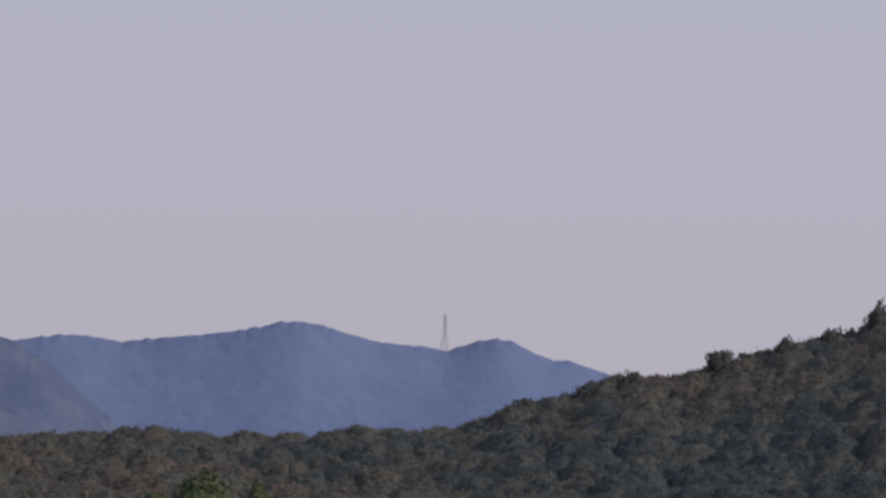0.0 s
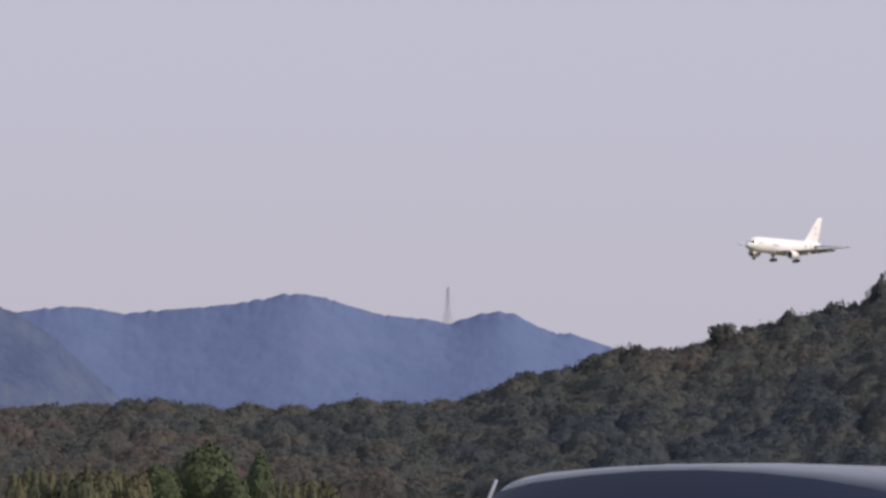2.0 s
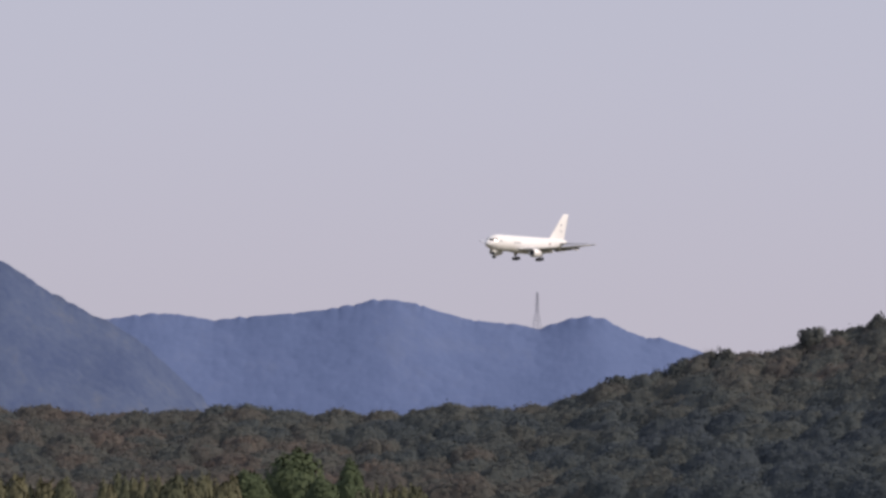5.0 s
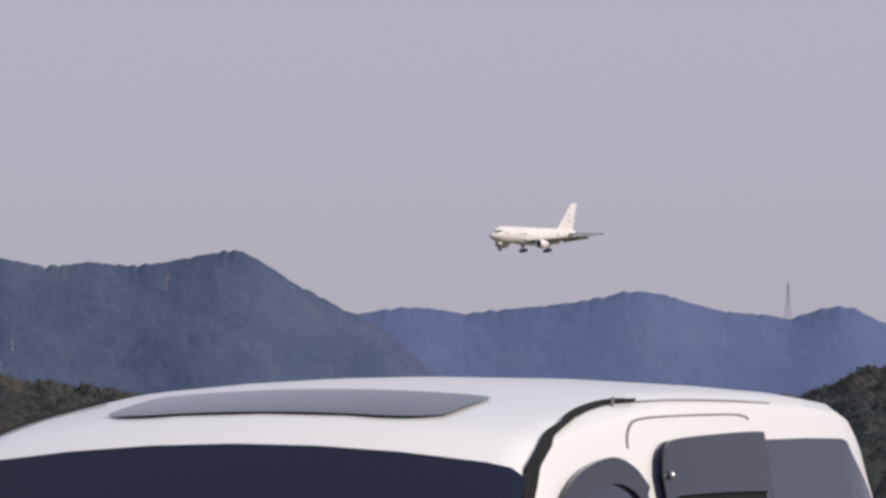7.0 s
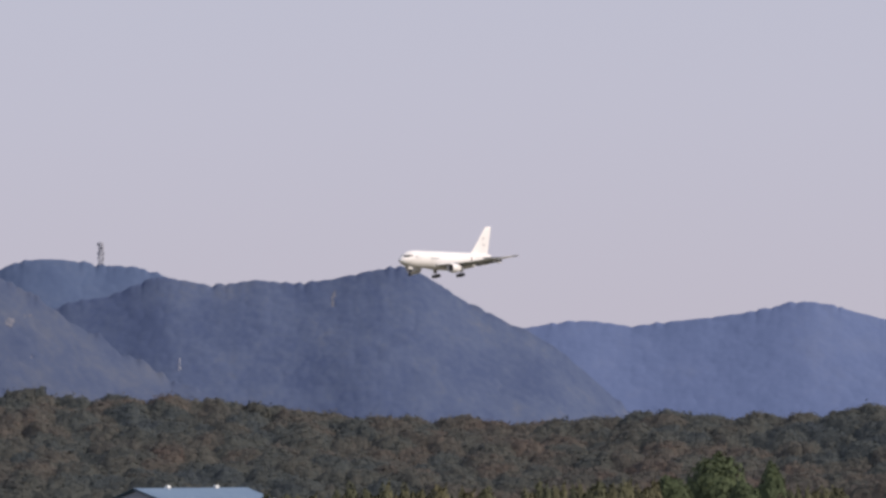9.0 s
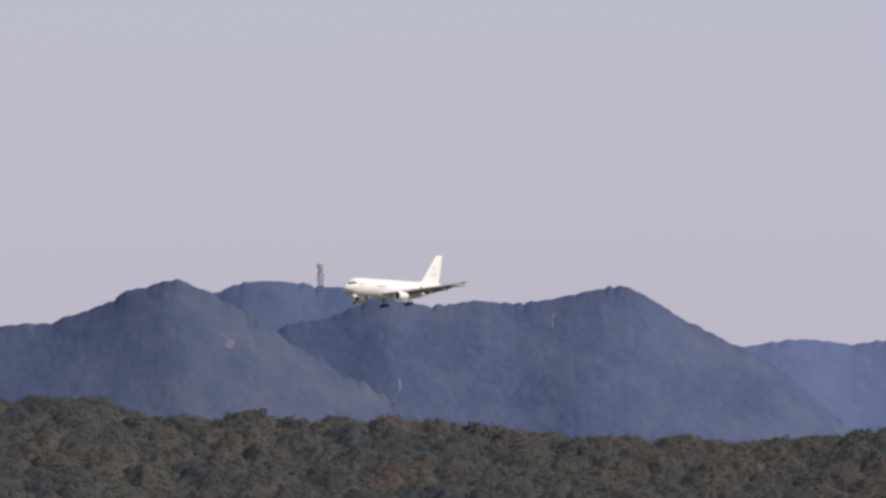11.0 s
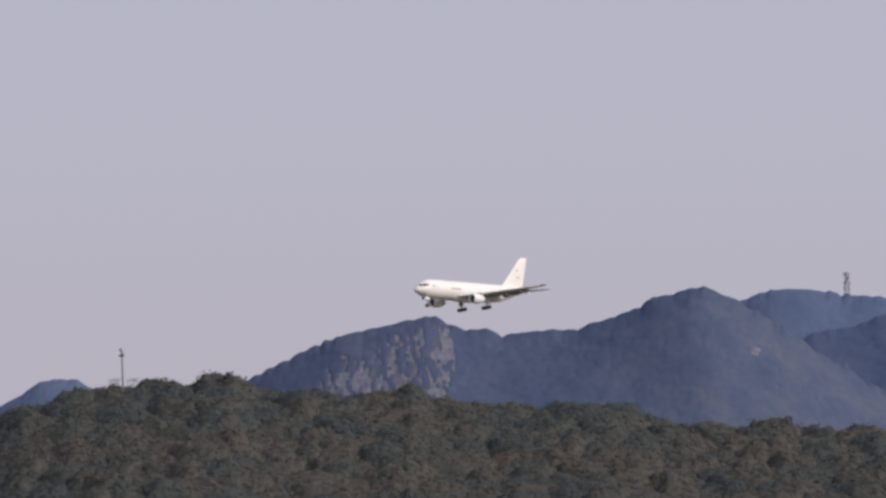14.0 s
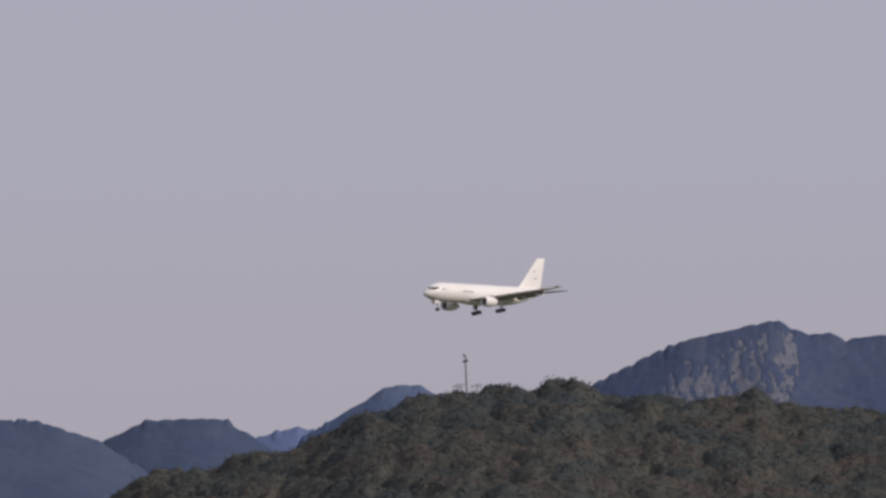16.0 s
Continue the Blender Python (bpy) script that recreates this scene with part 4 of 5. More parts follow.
v, f = loft([airfoil(le, te, 0, z, t, up=True) for z, le, te, t in ((1.9, 34.9, 45.4, 0.30), (2.75, 36.6, 45.6, 0.34), (3.4, 37.6, 45.8, 0.34), (7.0, 40.9, 46.6, 0.26), (10.6, 44.2, 47.4, 0.15), (10.95, 44.7, 47.45, 0.08))])
fin = mesh_object("fin", v, f, PLANE_WHITE, plane, "tall white tail fin", smooth=True)
for sgn in (1, -1):
    for f0, f1, z0, z1 in ((42.8, 43.3, 7.0, 7.5), (42.6, 43.9, 5.1, 5.35)):
        bm = bmesh.new()
        box(bm, NX - f1, NX - f0, min(sgn * 0.27, sgn * 0.30), max(sgn * 0.27, sgn * 0.30), z0, z1); part("marking", bm, LETTER, fin)
# belly fairing
rr = [[Vector((NX - fx, w * 2.35 * math.cos(a), -1.75 + w * 1.35 * math.sin(a))) for a in np.arange(20) * math.tau / 20] for fx, w in ((13.5, 0.35), (15.5, 0.85), (18, 1.0), (25, 1.0), (28, 0.85), (31, 0.3))]
v, f = loft(rr); mesh_object("belly_fairing", v, f, PLANE_WHITE, plane, smooth=True)
gear = tagged(new("nose_gear"), "lowered nose landing gear"); gear.parent = plane
bm = bmesh.new(); rod(bm, (NX - 5.2, 0, -2.2), (NX - 5.2, 0, -4.9), 0.14, 0.11, 8); rod(bm, (NX - 5.2, 0, -3.8), (NX - 6.6, 0, -2.5), 0.07, 0.07, 6); part("strut", bm, PLANE_GREY, gear)
gear.location.z = 0.15
for dy in (-0.3, 0.3):
    bm = bmesh.new(); rod(bm, (NX - 5.2, dy - 0.14, -4.95), (NX - 5.2, dy + 0.14, -4.95), 0.47, 0.47, 16); part("wheel", bm, PLANE_DARK, gear)
for dy in (-0.62, 0.62):
    bm = bmesh.new(); box(bm, NX - 5.6, NX - 3.6, dy - 0.03, dy + 0.03, -3.3, -2.2, 0.01); part("gear_door", bm, PLANE_WHITE, gear)
FIN_TOP = Vector((NX - 46.1, 0, 10.9))

# ---- road vehicles ----
CAR_WHITE = material("white car paint", (0.92, 0.91, 0.89), 0.3, second=(0.89, 0.88, 0.86), vary=0.5, scale=0.7, coat=0.6)
# Blue of the reflected sky is put into base colour and specular tint.
CAR_DARK = material("dark glossy car paint", (0.009, 0.011, 0.028), 0.2, 0.0, second=(0.011, 0.014, 0.034), vary=0.5, scale=0.7, coat=0.0)
CAR_DARK.node_tree.nodes["Principled BSDF"].inputs["Specular IOR Level"].default_value = 0.17
CAR_DARK.node_tree.nodes["Principled BSDF"].inputs["Specular Tint"].default_value = (0.72, 0.84, 1.0, 1)
GLASS = material("tinted car glass", (0.012, 0.017, 0.038), 0.06)
GLASS.node_tree.nodes["Principled BSDF"].inputs["Specular IOR Level"].default_value = 0.26
RUBBER = material("black rubber trim", (0.012, 0.012, 0.014), 0.8, second=(0.018, 0.018, 0.019), vary=0.5, scale=4)
RUBBER.node_tree.nodes["Principled BSDF"].inputs["Specular IOR Level"].default_value = 0.15
VISOR = material("smoky acrylic", (0.012, 0.014, 0.026), 0.12, second=(0.016, 0.018, 0.032), vary=0.5, scale=3)
SEAM = material("shut line", (0.22, 0.21, 0.20), 0.8, second=(0.18, 0.17, 0.17), vary=0.5, scale=4)
VISOR.node_tree.nodes["Principled BSDF"].inputs["Specular IOR Level"].default_value = 0.2
CLEAR_GLASS = material("clear car glass", (0.05, 0.05, 0.06), 0.05)
RIM = material("alloy rim", (0.55, 0.55, 0.56), 0.35, 0.9)
BRACKET = material("grey plastic", (0.16, 0.155, 0.15), 0.5, second=(0.24, 0.23, 0.22), vary=0.6, scale=8)
LENS_RED = material("red lamp lens", (0.20, 0.008, 0.014), 0.25, second=(0.10, 0.006, 0.010), vary=0.6, scale=12)
LENS_RED.node_tree.nodes["Principled BSDF"].inputs["Specular IOR Level"].default_value = 0.2
LENS_CLEAR = material("clear lamp lens", (0.6, 0.6, 0.6), 0.12)


def half_section(zl, zb, zt, wb, wt, rc, crown):
    """Half of a car's cross-section from the middle of the floor up to the middle of the roof: (across, up)."""
    g = zt - zb
    rc = min(rc, max(g * 0.45, 0.01))
    p = [(0, zl), (wb * 0.9, zl), (wb, zl + 0.10), (wb + 0.015, (zl + zb) / 2), (wb, zb - 0.02)]
    ze = zt - crown - rc
    p += [(wb - 0.02 + (wt - wb + 0.02) * k, zb + (ze - zb) * k) for k in (0.04, 0.5, 1.0)]
    p += [(wt - 1.5 * rc * (1 - math.cos(a)), ze + rc * math.sin(a)) for a in (0.5, 0.95, math.pi / 2)]
    e = p[-1][0]
    p += [(e * 0.66, zt - crown * 0.44), (e * 0.33, zt - crown * 0.11), (0, zt)]
    return p


NR = 14


class Shell:
    """A car body: stations are (x from the front, floor, belt, roof, half width at belt, half width at roof, corner radius, roof crown)."""

    def __init__(self, length, stations):
        self.l, self.st = length, stations

    def at(self, f, k, out=0.0):
        """The point at f metres from the front and ring index k (0 floor, 13 roof middle; negative: the other side)."""
        xs = [s[0] for s in self.st]
        v = [float(np.interp(f, xs, [s[i] for s in self.st])) for i in range(1, 8)]
        p = half_section(*v)
        a = abs(k)
        i = min(int(a), NR - 2)
        y, z = (p[i][0] + (p[i + 1][0] - p[i][0]) * (a - i), p[i][1] + (p[i + 1][1] - p[i][1]) * (a - i))
        if out:
            ty, tz = p[i + 1][0] - p[i][0], p[i + 1][1] - p[i][1]
            n = math.hypot(ty, tz) or 1
            y, z = y + out * tz / n, z - out * ty / n
        return Vector((self.l / 2 - f, y if k >= 0 else -y, z))

    def body(self, mat, parent):
        rings = []
        fs = []
        for a, b in zip(self.st[:-1], self.st[1:]):
            n = max(1, int((b[0] - a[0]) / 0.25))
            fs += [a[0] + (b[0] - a[0]) * i / n for i in range(n)]
        fs.append(self.st[-1][0])
        for f in fs:
            rings.append([self.at(f, k) for k in range(NR)] + [self.at(f, -k) for k in range(NR - 2, 0, -1)])
        v, fc = loft(rings)
        ob = mesh_object("body", v, fc, mat, parent, smooth=True)
        ob.data.set_sharp_from_angle(angle=radians(32))
        return ob

    def patch(self, name, f0, f1, k0, k1, mat, parent, label="", out=0.012, n=5, m=4, lean=0.0):
        """A panel on the skin; lean slants its ends."""
        pts = []
        for i in range(n + 1):
            for j in range(m + 1):
                k = k0 + (k1 - k0) * j / m
                pts.append(self.at(f0 + (f1 - f0) * i / n + lean * j / m, k, out))
        fc = [(i * (m + 1) + j, i * (m + 1) + j + 1, (i + 1) * (m + 1) + j + 1, (i + 1) * (m + 1) + j) for i in range(n) for j in range(m)]
        # rim turned down to the skin, so that the panel has thickness
        edge = [j for j in range(m + 1)] + [i * (m + 1) + m for i in range(1, n + 1)] + [n * (m + 1) + j for j in range(m - 1, -1, -1)] + [i * (m + 1) for i in range(n - 1, 0, -1)]
        b = len(pts)
        for e in edge:
            i, j = divmod(e, m + 1)
            pts.append(self.at(f0 + (f1 - f0) * i / n + lean * j / m, k0 + (k1 - k0) * j / m, -0.01))
        q = len(edge)
        fc += [(edge[a], edge[(a + 1) % q], b + (a + 1) % q, b + a) for a in range(q)]
        return mesh_object(name, pts, fc, mat, parent, label, smooth=False)

    def at_height(self, f, z, side, out=0.0):
        """The point of the skin at f metres from the front and height z."""
        a, b = 4.0, 12.6
        for i in range(30):
            m = (a + b) / 2
            a, b = (m, b) if self.at(f, m).z < z else (a, m)
        return self.at(f, side * a, out)

    def sheet(self, name, upper, lower, side, mat, parent, label="", out=0.010, m=4):
        """A skin panel between two lines of (metres from the front, height), with a turned-in rim."""
        n = len(upper)
        grid = [[(u[0] + (w[0] - u[0]) * j / m, u[1] + (w[1] - u[1]) * j / m) for u, w in zip(upper, lower)] for j in range(m + 1)]
        pts = [self.at_height(f, z, side, out) for row in grid for f, z in row]
        fc = [(j * n + i, j * n + i + 1, (j + 1) * n + i + 1, (j + 1) * n + i) for j in range(m) for i in range(n - 1)]
        edge = list(range(n)) + [j * n + n - 1 for j in range(1, m + 1)] + [m * n + i for i in range(n - 2, -1, -1)] + [j * n for j in range(m - 1, 0, -1)]
        flat = [p for row in grid for p in row]
        b, q = len(pts), len(edge)
        pts += [self.at_height(*flat[e], side, -0.012) for e in edge]
        fc += [(edge[a], edge[(a + 1) % q], b + (a + 1) % q, b + a) for a in range(q)]
        return mesh_object(name, pts, fc, mat, parent, label)

    def pane(self, name, outline, side, mat, parent, label="", out=0.010):
        """A window: the outline runs from the lower front corner over the top to the lower rear corner."""
        n = len(outline)
        a, b = outline[0], outline[-1]
        return self.sheet(name, outline, [(a[0] + (b[0] - a[0]) * i / (n - 1), min(a[1], b[1]) - 0.004) for i in range(n)], side, mat, parent, label, out)

    def strip(self, name, upper, lower, side, mat, parent, label="", out=0.007):
        """A band on the side between two lines."""
        return self.sheet(name, upper, lower, side, mat, parent, label, out, 2)

    def windscreen(self, name, f0, f1, mat, parent, k=7.4, out=0.012):
        n, ks = 6, [k + (13 - k) * j / 5 for j in range(6)]
        pts = [self.at(f0 + (f1 - f0) * i / n, kk, out) for i in range(n + 1) for kk in ks + [-x for x in ks[-2::-1]]]
        w = 11
        fc = [(i * w + j, i * w + j + 1, (i + 1) * w + j + 1, (i + 1) * w + j) for i in range(n) for j in range(w - 1)]
        return mesh_object(name, pts, fc, mat, parent, smooth=True)


def wheels(parent, length, front, back, half, r):
    for x in (length / 2 - front, length / 2 - back):
        for s in (1, -1):
            w = tagged(new("wheel"), "road wheel with dark tyre")
            w.parent = parent
            w.location = (x, s * (half - 0.12), r)
            bm = bmesh.new()
            bmesh.ops.create_cone(bm, cap_ends=True, segments=28, radius1=r, radius2=r, depth=0.2, matrix=Matrix.Rotation(math.pi / 2, 4, "X"))
            bmesh.ops.bevel(bm, geom=[e for e in bm.edges if len(e.link_faces) == 2 and any(len(f.verts) > 4 for f in e.link_faces)], offset=0.035, segments=2, affect="EDGES")
            part("tyre", bm, RUBBER, w)
            bm = bmesh.new()
            rod(bm, (0, s * 0.085, 0), (0, s * 0.112, 0), r * 0.62, r * 0.58, 20)
            part("rim", bm, RIM, w)


def wing_mirror(parent, mat, x, y, z):
    s = 1 if y > 0 else -1
    bm = bmesh.new()
    box(bm, x - 0.07, x + 0.07, min(y, y + s * 0.2), max(y, y + s * 0.2), z - 0.09, z + 0.09, 0.03)
    return part("wing_mirror", bm, mat, parent)


def bowed(points, n=4):
    """Points along a soft curve through the given ones."""
    p = [np.array(q) for q in points]
    p = [2 * p[0] - p[1]] + p + [2 * p[-1] - p[-2]]
    out = []
    for i in range(1, len(p) - 2):
        for k in range(n):
            t = k / n
            out.append(0.5 * (2 * p[i] + (p[i + 1] - p[i - 1]) * t + (2 * p[i - 1] - 5 * p[i] + 4 * p[i + 1] - p[i + 2]) * t * t + (3 * p[i] - p[i - 1] - 3 * p[i + 1] + p[i + 2]) * t ** 3))
    return [tuple(q) for q in out] + [tuple(p[-2])]


def rounded(y, z, w, h, r, n=6):
    """The outline of a rounded rectangle about (y, z)."""
    out = []
    for cy, cz, a0 in ((1, 1, 0), (-1, 1, 90), (-1, -1, 180), (1, -1, 270)):
        for i in range(n + 1):
            a = radians(a0 + 90 * i / n)
            out.append((y + cy * (w / 2 - r) + r * math.cos(a), z + cz * (h / 2 - r) + r * math.sin(a)))
    return out


def slab(bm, x0, x1, outline, edge):
    """A slab across x with that outline, its face at x0 rounded over by edge."""
    cy, cz = sum(p[0] for p in outline) / len(outline), sum(p[1] for p in outline) / len(outline)
    hw, hh = max(p[0] for p in outline) - cy, max(p[1] for p in outline) - cz
    rings = [[bm.verts.new((x, cy + (y - cy) * (1 - q / hw), cz + (z - cz) * (1 - q / hh))) for y, z in outline] for x, q in ((x1, 0), (x0 + edge, 0), (x0 + edge * 0.3, edge * 0.3), (x0, edge))]
    n = len(outline)
    for a, b in zip(rings[:-1], rings[1:]):
        for i in range(n):
            bm.faces.new((a[i], a[(i + 1) % n], b[(i + 1) % n], b[i]))
    bm.faces.new(rings[0]); bm.faces.new(rings[-1][::-1])
    return bm


def white_minivan(name, label, high, sunroof=True):
    """A tall one-box family van: rounded front pillars, a high roof and a sloping tail."""
    k = high / 1.965
    st = [(0.0, 0.40, 0.62, 0.66, 0.62, 0.50, 0.05, 0.02), (0.08, 0.25, 0.80, 0.86, 0.78, 0.66, 0.06, 0.03), (0.25, 0.20, 0.96, 1.02, 0.85, 0.74, 0.06, 0.04), (0.45, 0.20, 1.02, 1.14, 0.86, 0.78, 0.06, 0.05),
          (0.8, 0.2, 1.06, 1.40, 0.86, 0.76, 0.07, 0.05), (1.0, 0.2, 1.08, 1.56, 0.86, 0.75, 0.07, 0.045), (1.2, 0.2, 1.09, 1.745, 0.86, 0.745, 0.07, 0.045), (1.36, 0.2, 1.10, 1.825, 0.86, 0.74, 0.07, 0.045)]
    st += [(1.56, 0.2, 1.10, 1.865, 0.86, 0.735, 0.07, 0.042),
           (2.0, 0.2, 1.11, 1.913, 0.86, 0.735, 0.07, 0.04), (2.65, 0.2, 1.12, 1.957, 0.86, 0.735, 0.07, 0.035), (3.5, 0.2, 1.12, 1.970, 0.86, 0.735, 0.07, 0.035), (4.05, 0.22, 1.12, 1.970, 0.855, 0.73, 0.07, 0.035),
           (4.45, 0.22, 1.12, 1.958, 0.85, 0.73, 0.07, 0.035), (4.60, 0.24, 1.12, 1.937, 0.85, 0.725, 0.07, 0.035), (4.71, 0.25, 1.11, 1.887, 0.845, 0.72, 0.06, 0.035), (4.83, 0.27, 1.11, 1.798, 0.84, 0.715, 0.06, 0.035),
           (5.01, 0.30, 1.10, 1.660, 0.83, 0.71, 0.05, 0.035), (5.10, 0.34, 1.06, 1.20, 0.82, 0.70, 0.04, 0.03), (5.12, 0.40, 1.0, 1.06, 0.78, 0.7, 0.03, 0.02)]
    st = st[:4] + bowed(st[4:12]) + st[12:]
    st = [(a, b, c * k, d * k, e, f, g, h) for a, b, c, d, e, f, g, h in st]
    sh = Shell(4.88, st)
    van = tagged(new(name), label, "van")
    sh.body(CAR_WHITE, van)
    sh.windscreen("windscreen", 0.50, 1.212, GLASS, van, k=8.0, out=0.022)
    sh.windscreen("rear_window", 4.86, 5.00, GLASS, van, k=8.6)
    scale = lambda pts: [(f, z * k) for f, z in pts]
    for s in (1, -1):
        sh.pane("side_window", scale([(1.05, 1.2)] + bowed([(1.30, 1.56), (1.47, 1.645), (1.66, 1.705), (1.93, 1.738), (2.12, 1.715), (2.24, 1.665), (2.31, 1.56)]) + [(2.31, 1.2)]), s, GLASS, van, "arched dark front door window")
        sh.pane("side_window", scale([(2.40, 1.2), (2.36, 1.62)] + bowed([(2.345, 1.70), (2.375, 1.748), (2.44, 1.779), (2.55, 1.793), (3.0, 1.808), (3.43, 1.818), (3.48, 1.812)]) + [(3.515, 1.795), (3.515, 1.2)]), s, GLASS, van, "dark sliding door window")
        sh.pane("side_window", scale([(3.52, 1.2), (3.52, 1.803), (4.0, 1.811)] + bowed([(4.40, 1.813), (4.47, 1.802), (4.52, 1.77), (4.76, 1.645)]) + [(4.82, 1.2)]), s, GLASS, van, "dark rear quarter window")
        sh.strip("pillar_trim", scale(bowed([(1.03, 1.50), (1.175, 1.640), (1.235, 1.690), (1.295, 1.726), (1.465, 1.786), (1.62, 1.816), (1.88, 1.853), (2.18, 1.882), (2.38, 1.8905)])), scale(bowed([(1.09, 1.50), (1.235, 1.640), (1.295, 1.690), (1.350, 1.724), (1.505, 1.779), (1.645, 1.810), (1.88, 1.8485), (2.18, 1.879), (2.38, 1.8885)])), s, RUBBER, van, "black windscreen pillar trim", out=0.012)
        sh.sheet("rain_visor", scale(bowed([(2.375, 1.70), (2.40, 1.745), (2.46, 1.778), (2.56, 1.795), (3.0, 1.812), (3.42, 1.822), (3.47, 1.815)])), scale(bowed([(2.385, 1.60), (2.42, 1.632), (2.48, 1.645), (2.58, 1.651), (3.0, 1.660), (3.40, 1.664), (3.47, 1.664)])), s, VISOR, van, "smoky rain visor over the sliding door window", 0.022)
        # Black strip laid over the pane for the shade inside the lowered window.
        sh.strip("dark_inside_strip", scale([(2.50, 1.648), (2.6, 1.656), (3.0, 1.662), (3.44, 1.666)]), scale([(2.50, 1.35), (2.6, 1.35), (3.0, 1.35), (3.44, 1.35)]), s, RUBBER, van, "black strip standing for the shade inside the lowered window", out=0.013)
        sh.sheet("rain_visor", scale(bowed([(1.30, 1.548), (1.47, 1.648), (1.66, 1.710), (1.93, 1.744), (2.12, 1.722), (2.245, 1.672)])), scale(bowed([(1.36, 1.52), (1.52, 1.600), (1.69, 1.652), (1.93, 1.678), (2.08, 1.662), (2.18, 1.625)])), s, VISOR, van, "smoky rain visor over the front door window", 0.020)
        # Added metal bead stands for the highlight at the visor's front end.
        clip = bmesh.new()
        c = sh.at_height(2.435, 1.70 * k, s, 0.026)
        bmesh.ops.create_icosphere(clip, subdivisions=2, radius=0.011, matrix=Matrix.Translation(c))
        part("visor_glint", clip, RIM, van, "bright metal bead added for the glint on the rain visor")
        sh.strip("roof_seam", scale(bowed([(2.38, 1.8905), (2.7, 1.899), (3.2, 1.904), (3.7, 1.903)])), scale(bowed([(2.38, 1.8875), (2.7, 1.896), (3.2, 1.901), (3.7, 1.901)])), s, SEAM, van, out=0.003)
        sh.strip("door_seam", scale(bowed([(2.145, 1.77), (2.155, 1.803), (2.20, 1.830), (2.30, 1.847), (2.6, 1.858), (3.2, 1.869), (3.36, 1.866), (3.40, 1.858)])), scale(bowed([(2.157, 1.77), (2.167, 1.800), (2.21, 1.826), (2.305, 1.842), (2.6, 1.854), (3.2, 1.865), (3.36, 1.862), (3.39, 1.855)])), s, SEAM, van, out=0.003)
        sh.patch("door_seam", 2.355, 2.362, s * 2.4, s * 4.9, SEAM, van, out=0.003, n=1, m=8)
        sh.patch("door_seam", 3.42, 3.43, s * 2.4, s * 4.9, SEAM, van, out=0.003, n=1, m=8)
        wing_mirror(van, CAR_WHITE, 4.88 / 2 - 1.1, s * 0.86, 1.16 * k)
        sh.patch("headlamp", 0.10, 0.35, s * 3.6, s * 4.6, LENS_CLEAR, van)
        sh.patch("tail_lamp", 4.96, 5.06, s * 3.6, s * 4.6, LENS_RED, van)
    if sunroof:
        zs = lambda f, y: float(np.interp(f, [q[0] for q in st], [q[3] for q in st])) - 0.104 * y * y
        fs = [1.46, 1.475, 1.50, 1.54, 1.56, 1.62, 1.70, 1.80, 1.90, 1.96, 1.985, 2.0, 2.005]
        ws = [0.30, 0.36, 0.40, 0.43, 0.437, 0.44, 0.44, 0.44, 0.44, 0.44, 0.43, 0.40, 0.36]
        pts = [Vector((2.44 - f, w * j / 5, zs(f, w * j / 5) + 0.006)) for f, w in zip(fs, ws) for j in range(-5, 6)]
        fc = [(i * 11 + j, i * 11 + j + 1, i * 11 + j + 12, i * 11 + j + 11) for i in range(len(fs) - 1) for j in range(10)]
        mesh_object("sunroof", pts, fc, GLASS, van, "dark glass sunroof with rounded corners", smooth=True)
    bm = bmesh.new(); rod(bm, (0.25, 0.69, 1.874 * k), (0.235, 0.69, 1.900 * k), 0.006, 0.003, 8); part("aerial", bm, SEAM, van)
    wheels(van, 4.88, 0.85, 3.75, 0.86, 0.32)
    return van


minivan = white_minivan("minivan", "white minivan with a sunroof and dark tinted windows", 1.965)
far_van = white_minivan("minivan", "white tall family van on the far lane", 1.79, False)

# dark wagon
st = [(0.0, 0.42, 0.60, 0.64, 0.60, 0.48, 0.05, 0.02), (0.08, 0.26, 0.80, 0.86, 0.78, 0.64, 0.06, 0.03), (0.25, 0.2, 0.97, 1.04, 0.85, 0.76, 0.06, 0.04), (0.45, 0.2, 1.03, 1.16, 0.86, 0.78, 0.06, 0.05), (0.75, 0.2, 1.06, 1.44, 0.86, 0.77, 0.09, 0.05),
      (0.98, 0.2, 1.08, 1.67, 0.86, 0.77, 0.12, 0.05), (1.10, 0.2, 1.08, 1.755, 0.86, 0.77, 0.13, 0.05)]
st += [(1.25, 0.2, 1.08, 1.785, 0.86, 0.775, 0.12, 0.045), (1.6, 0.2, 1.09, 1.797, 0.86, 0.785, 0.09, 0.04), (2.4, 0.2, 1.10, 1.807, 0.86, 0.785, 0.08, 0.04), (3.35, 0.2, 1.10, 1.811, 0.86, 0.785, 0.07, 0.04),
      (3.74, 0.22, 1.10, 1.810, 0.855, 0.78, 0.06, 0.04), (3.88, 0.22, 1.10, 1.798, 0.855, 0.78, 0.05, 0.04), (3.98, 0.22, 1.10, 1.778, 0.85, 0.775, 0.05, 0.04), (4.08, 0.24, 1.10, 1.745, 0.85, 0.77, 0.045, 0.035), (4.16, 0.26, 1.10, 1.70, 0.845, 0.765, 0.04, 0.035), (4.18, 0.28, 1.09, 1.60, 0.84, 0.76, 0.04, 0.03), (4.22, 0.32, 1.05, 1.15, 0.83, 0.74, 0.04, 0.03), (4.32, 0.40, 0.98, 1.04, 0.8, 0.7, 0.03, 0.02)]
st = [(a, b, c, d + (0.002 if d > 1.5 else 0), *e) for a, b, c, d, *e in st]
sh = Shell(4.32, st)
wagon = tagged(new("wagon"), "dark glossy tall wagon reflecting the sky, with black window trim", "car")
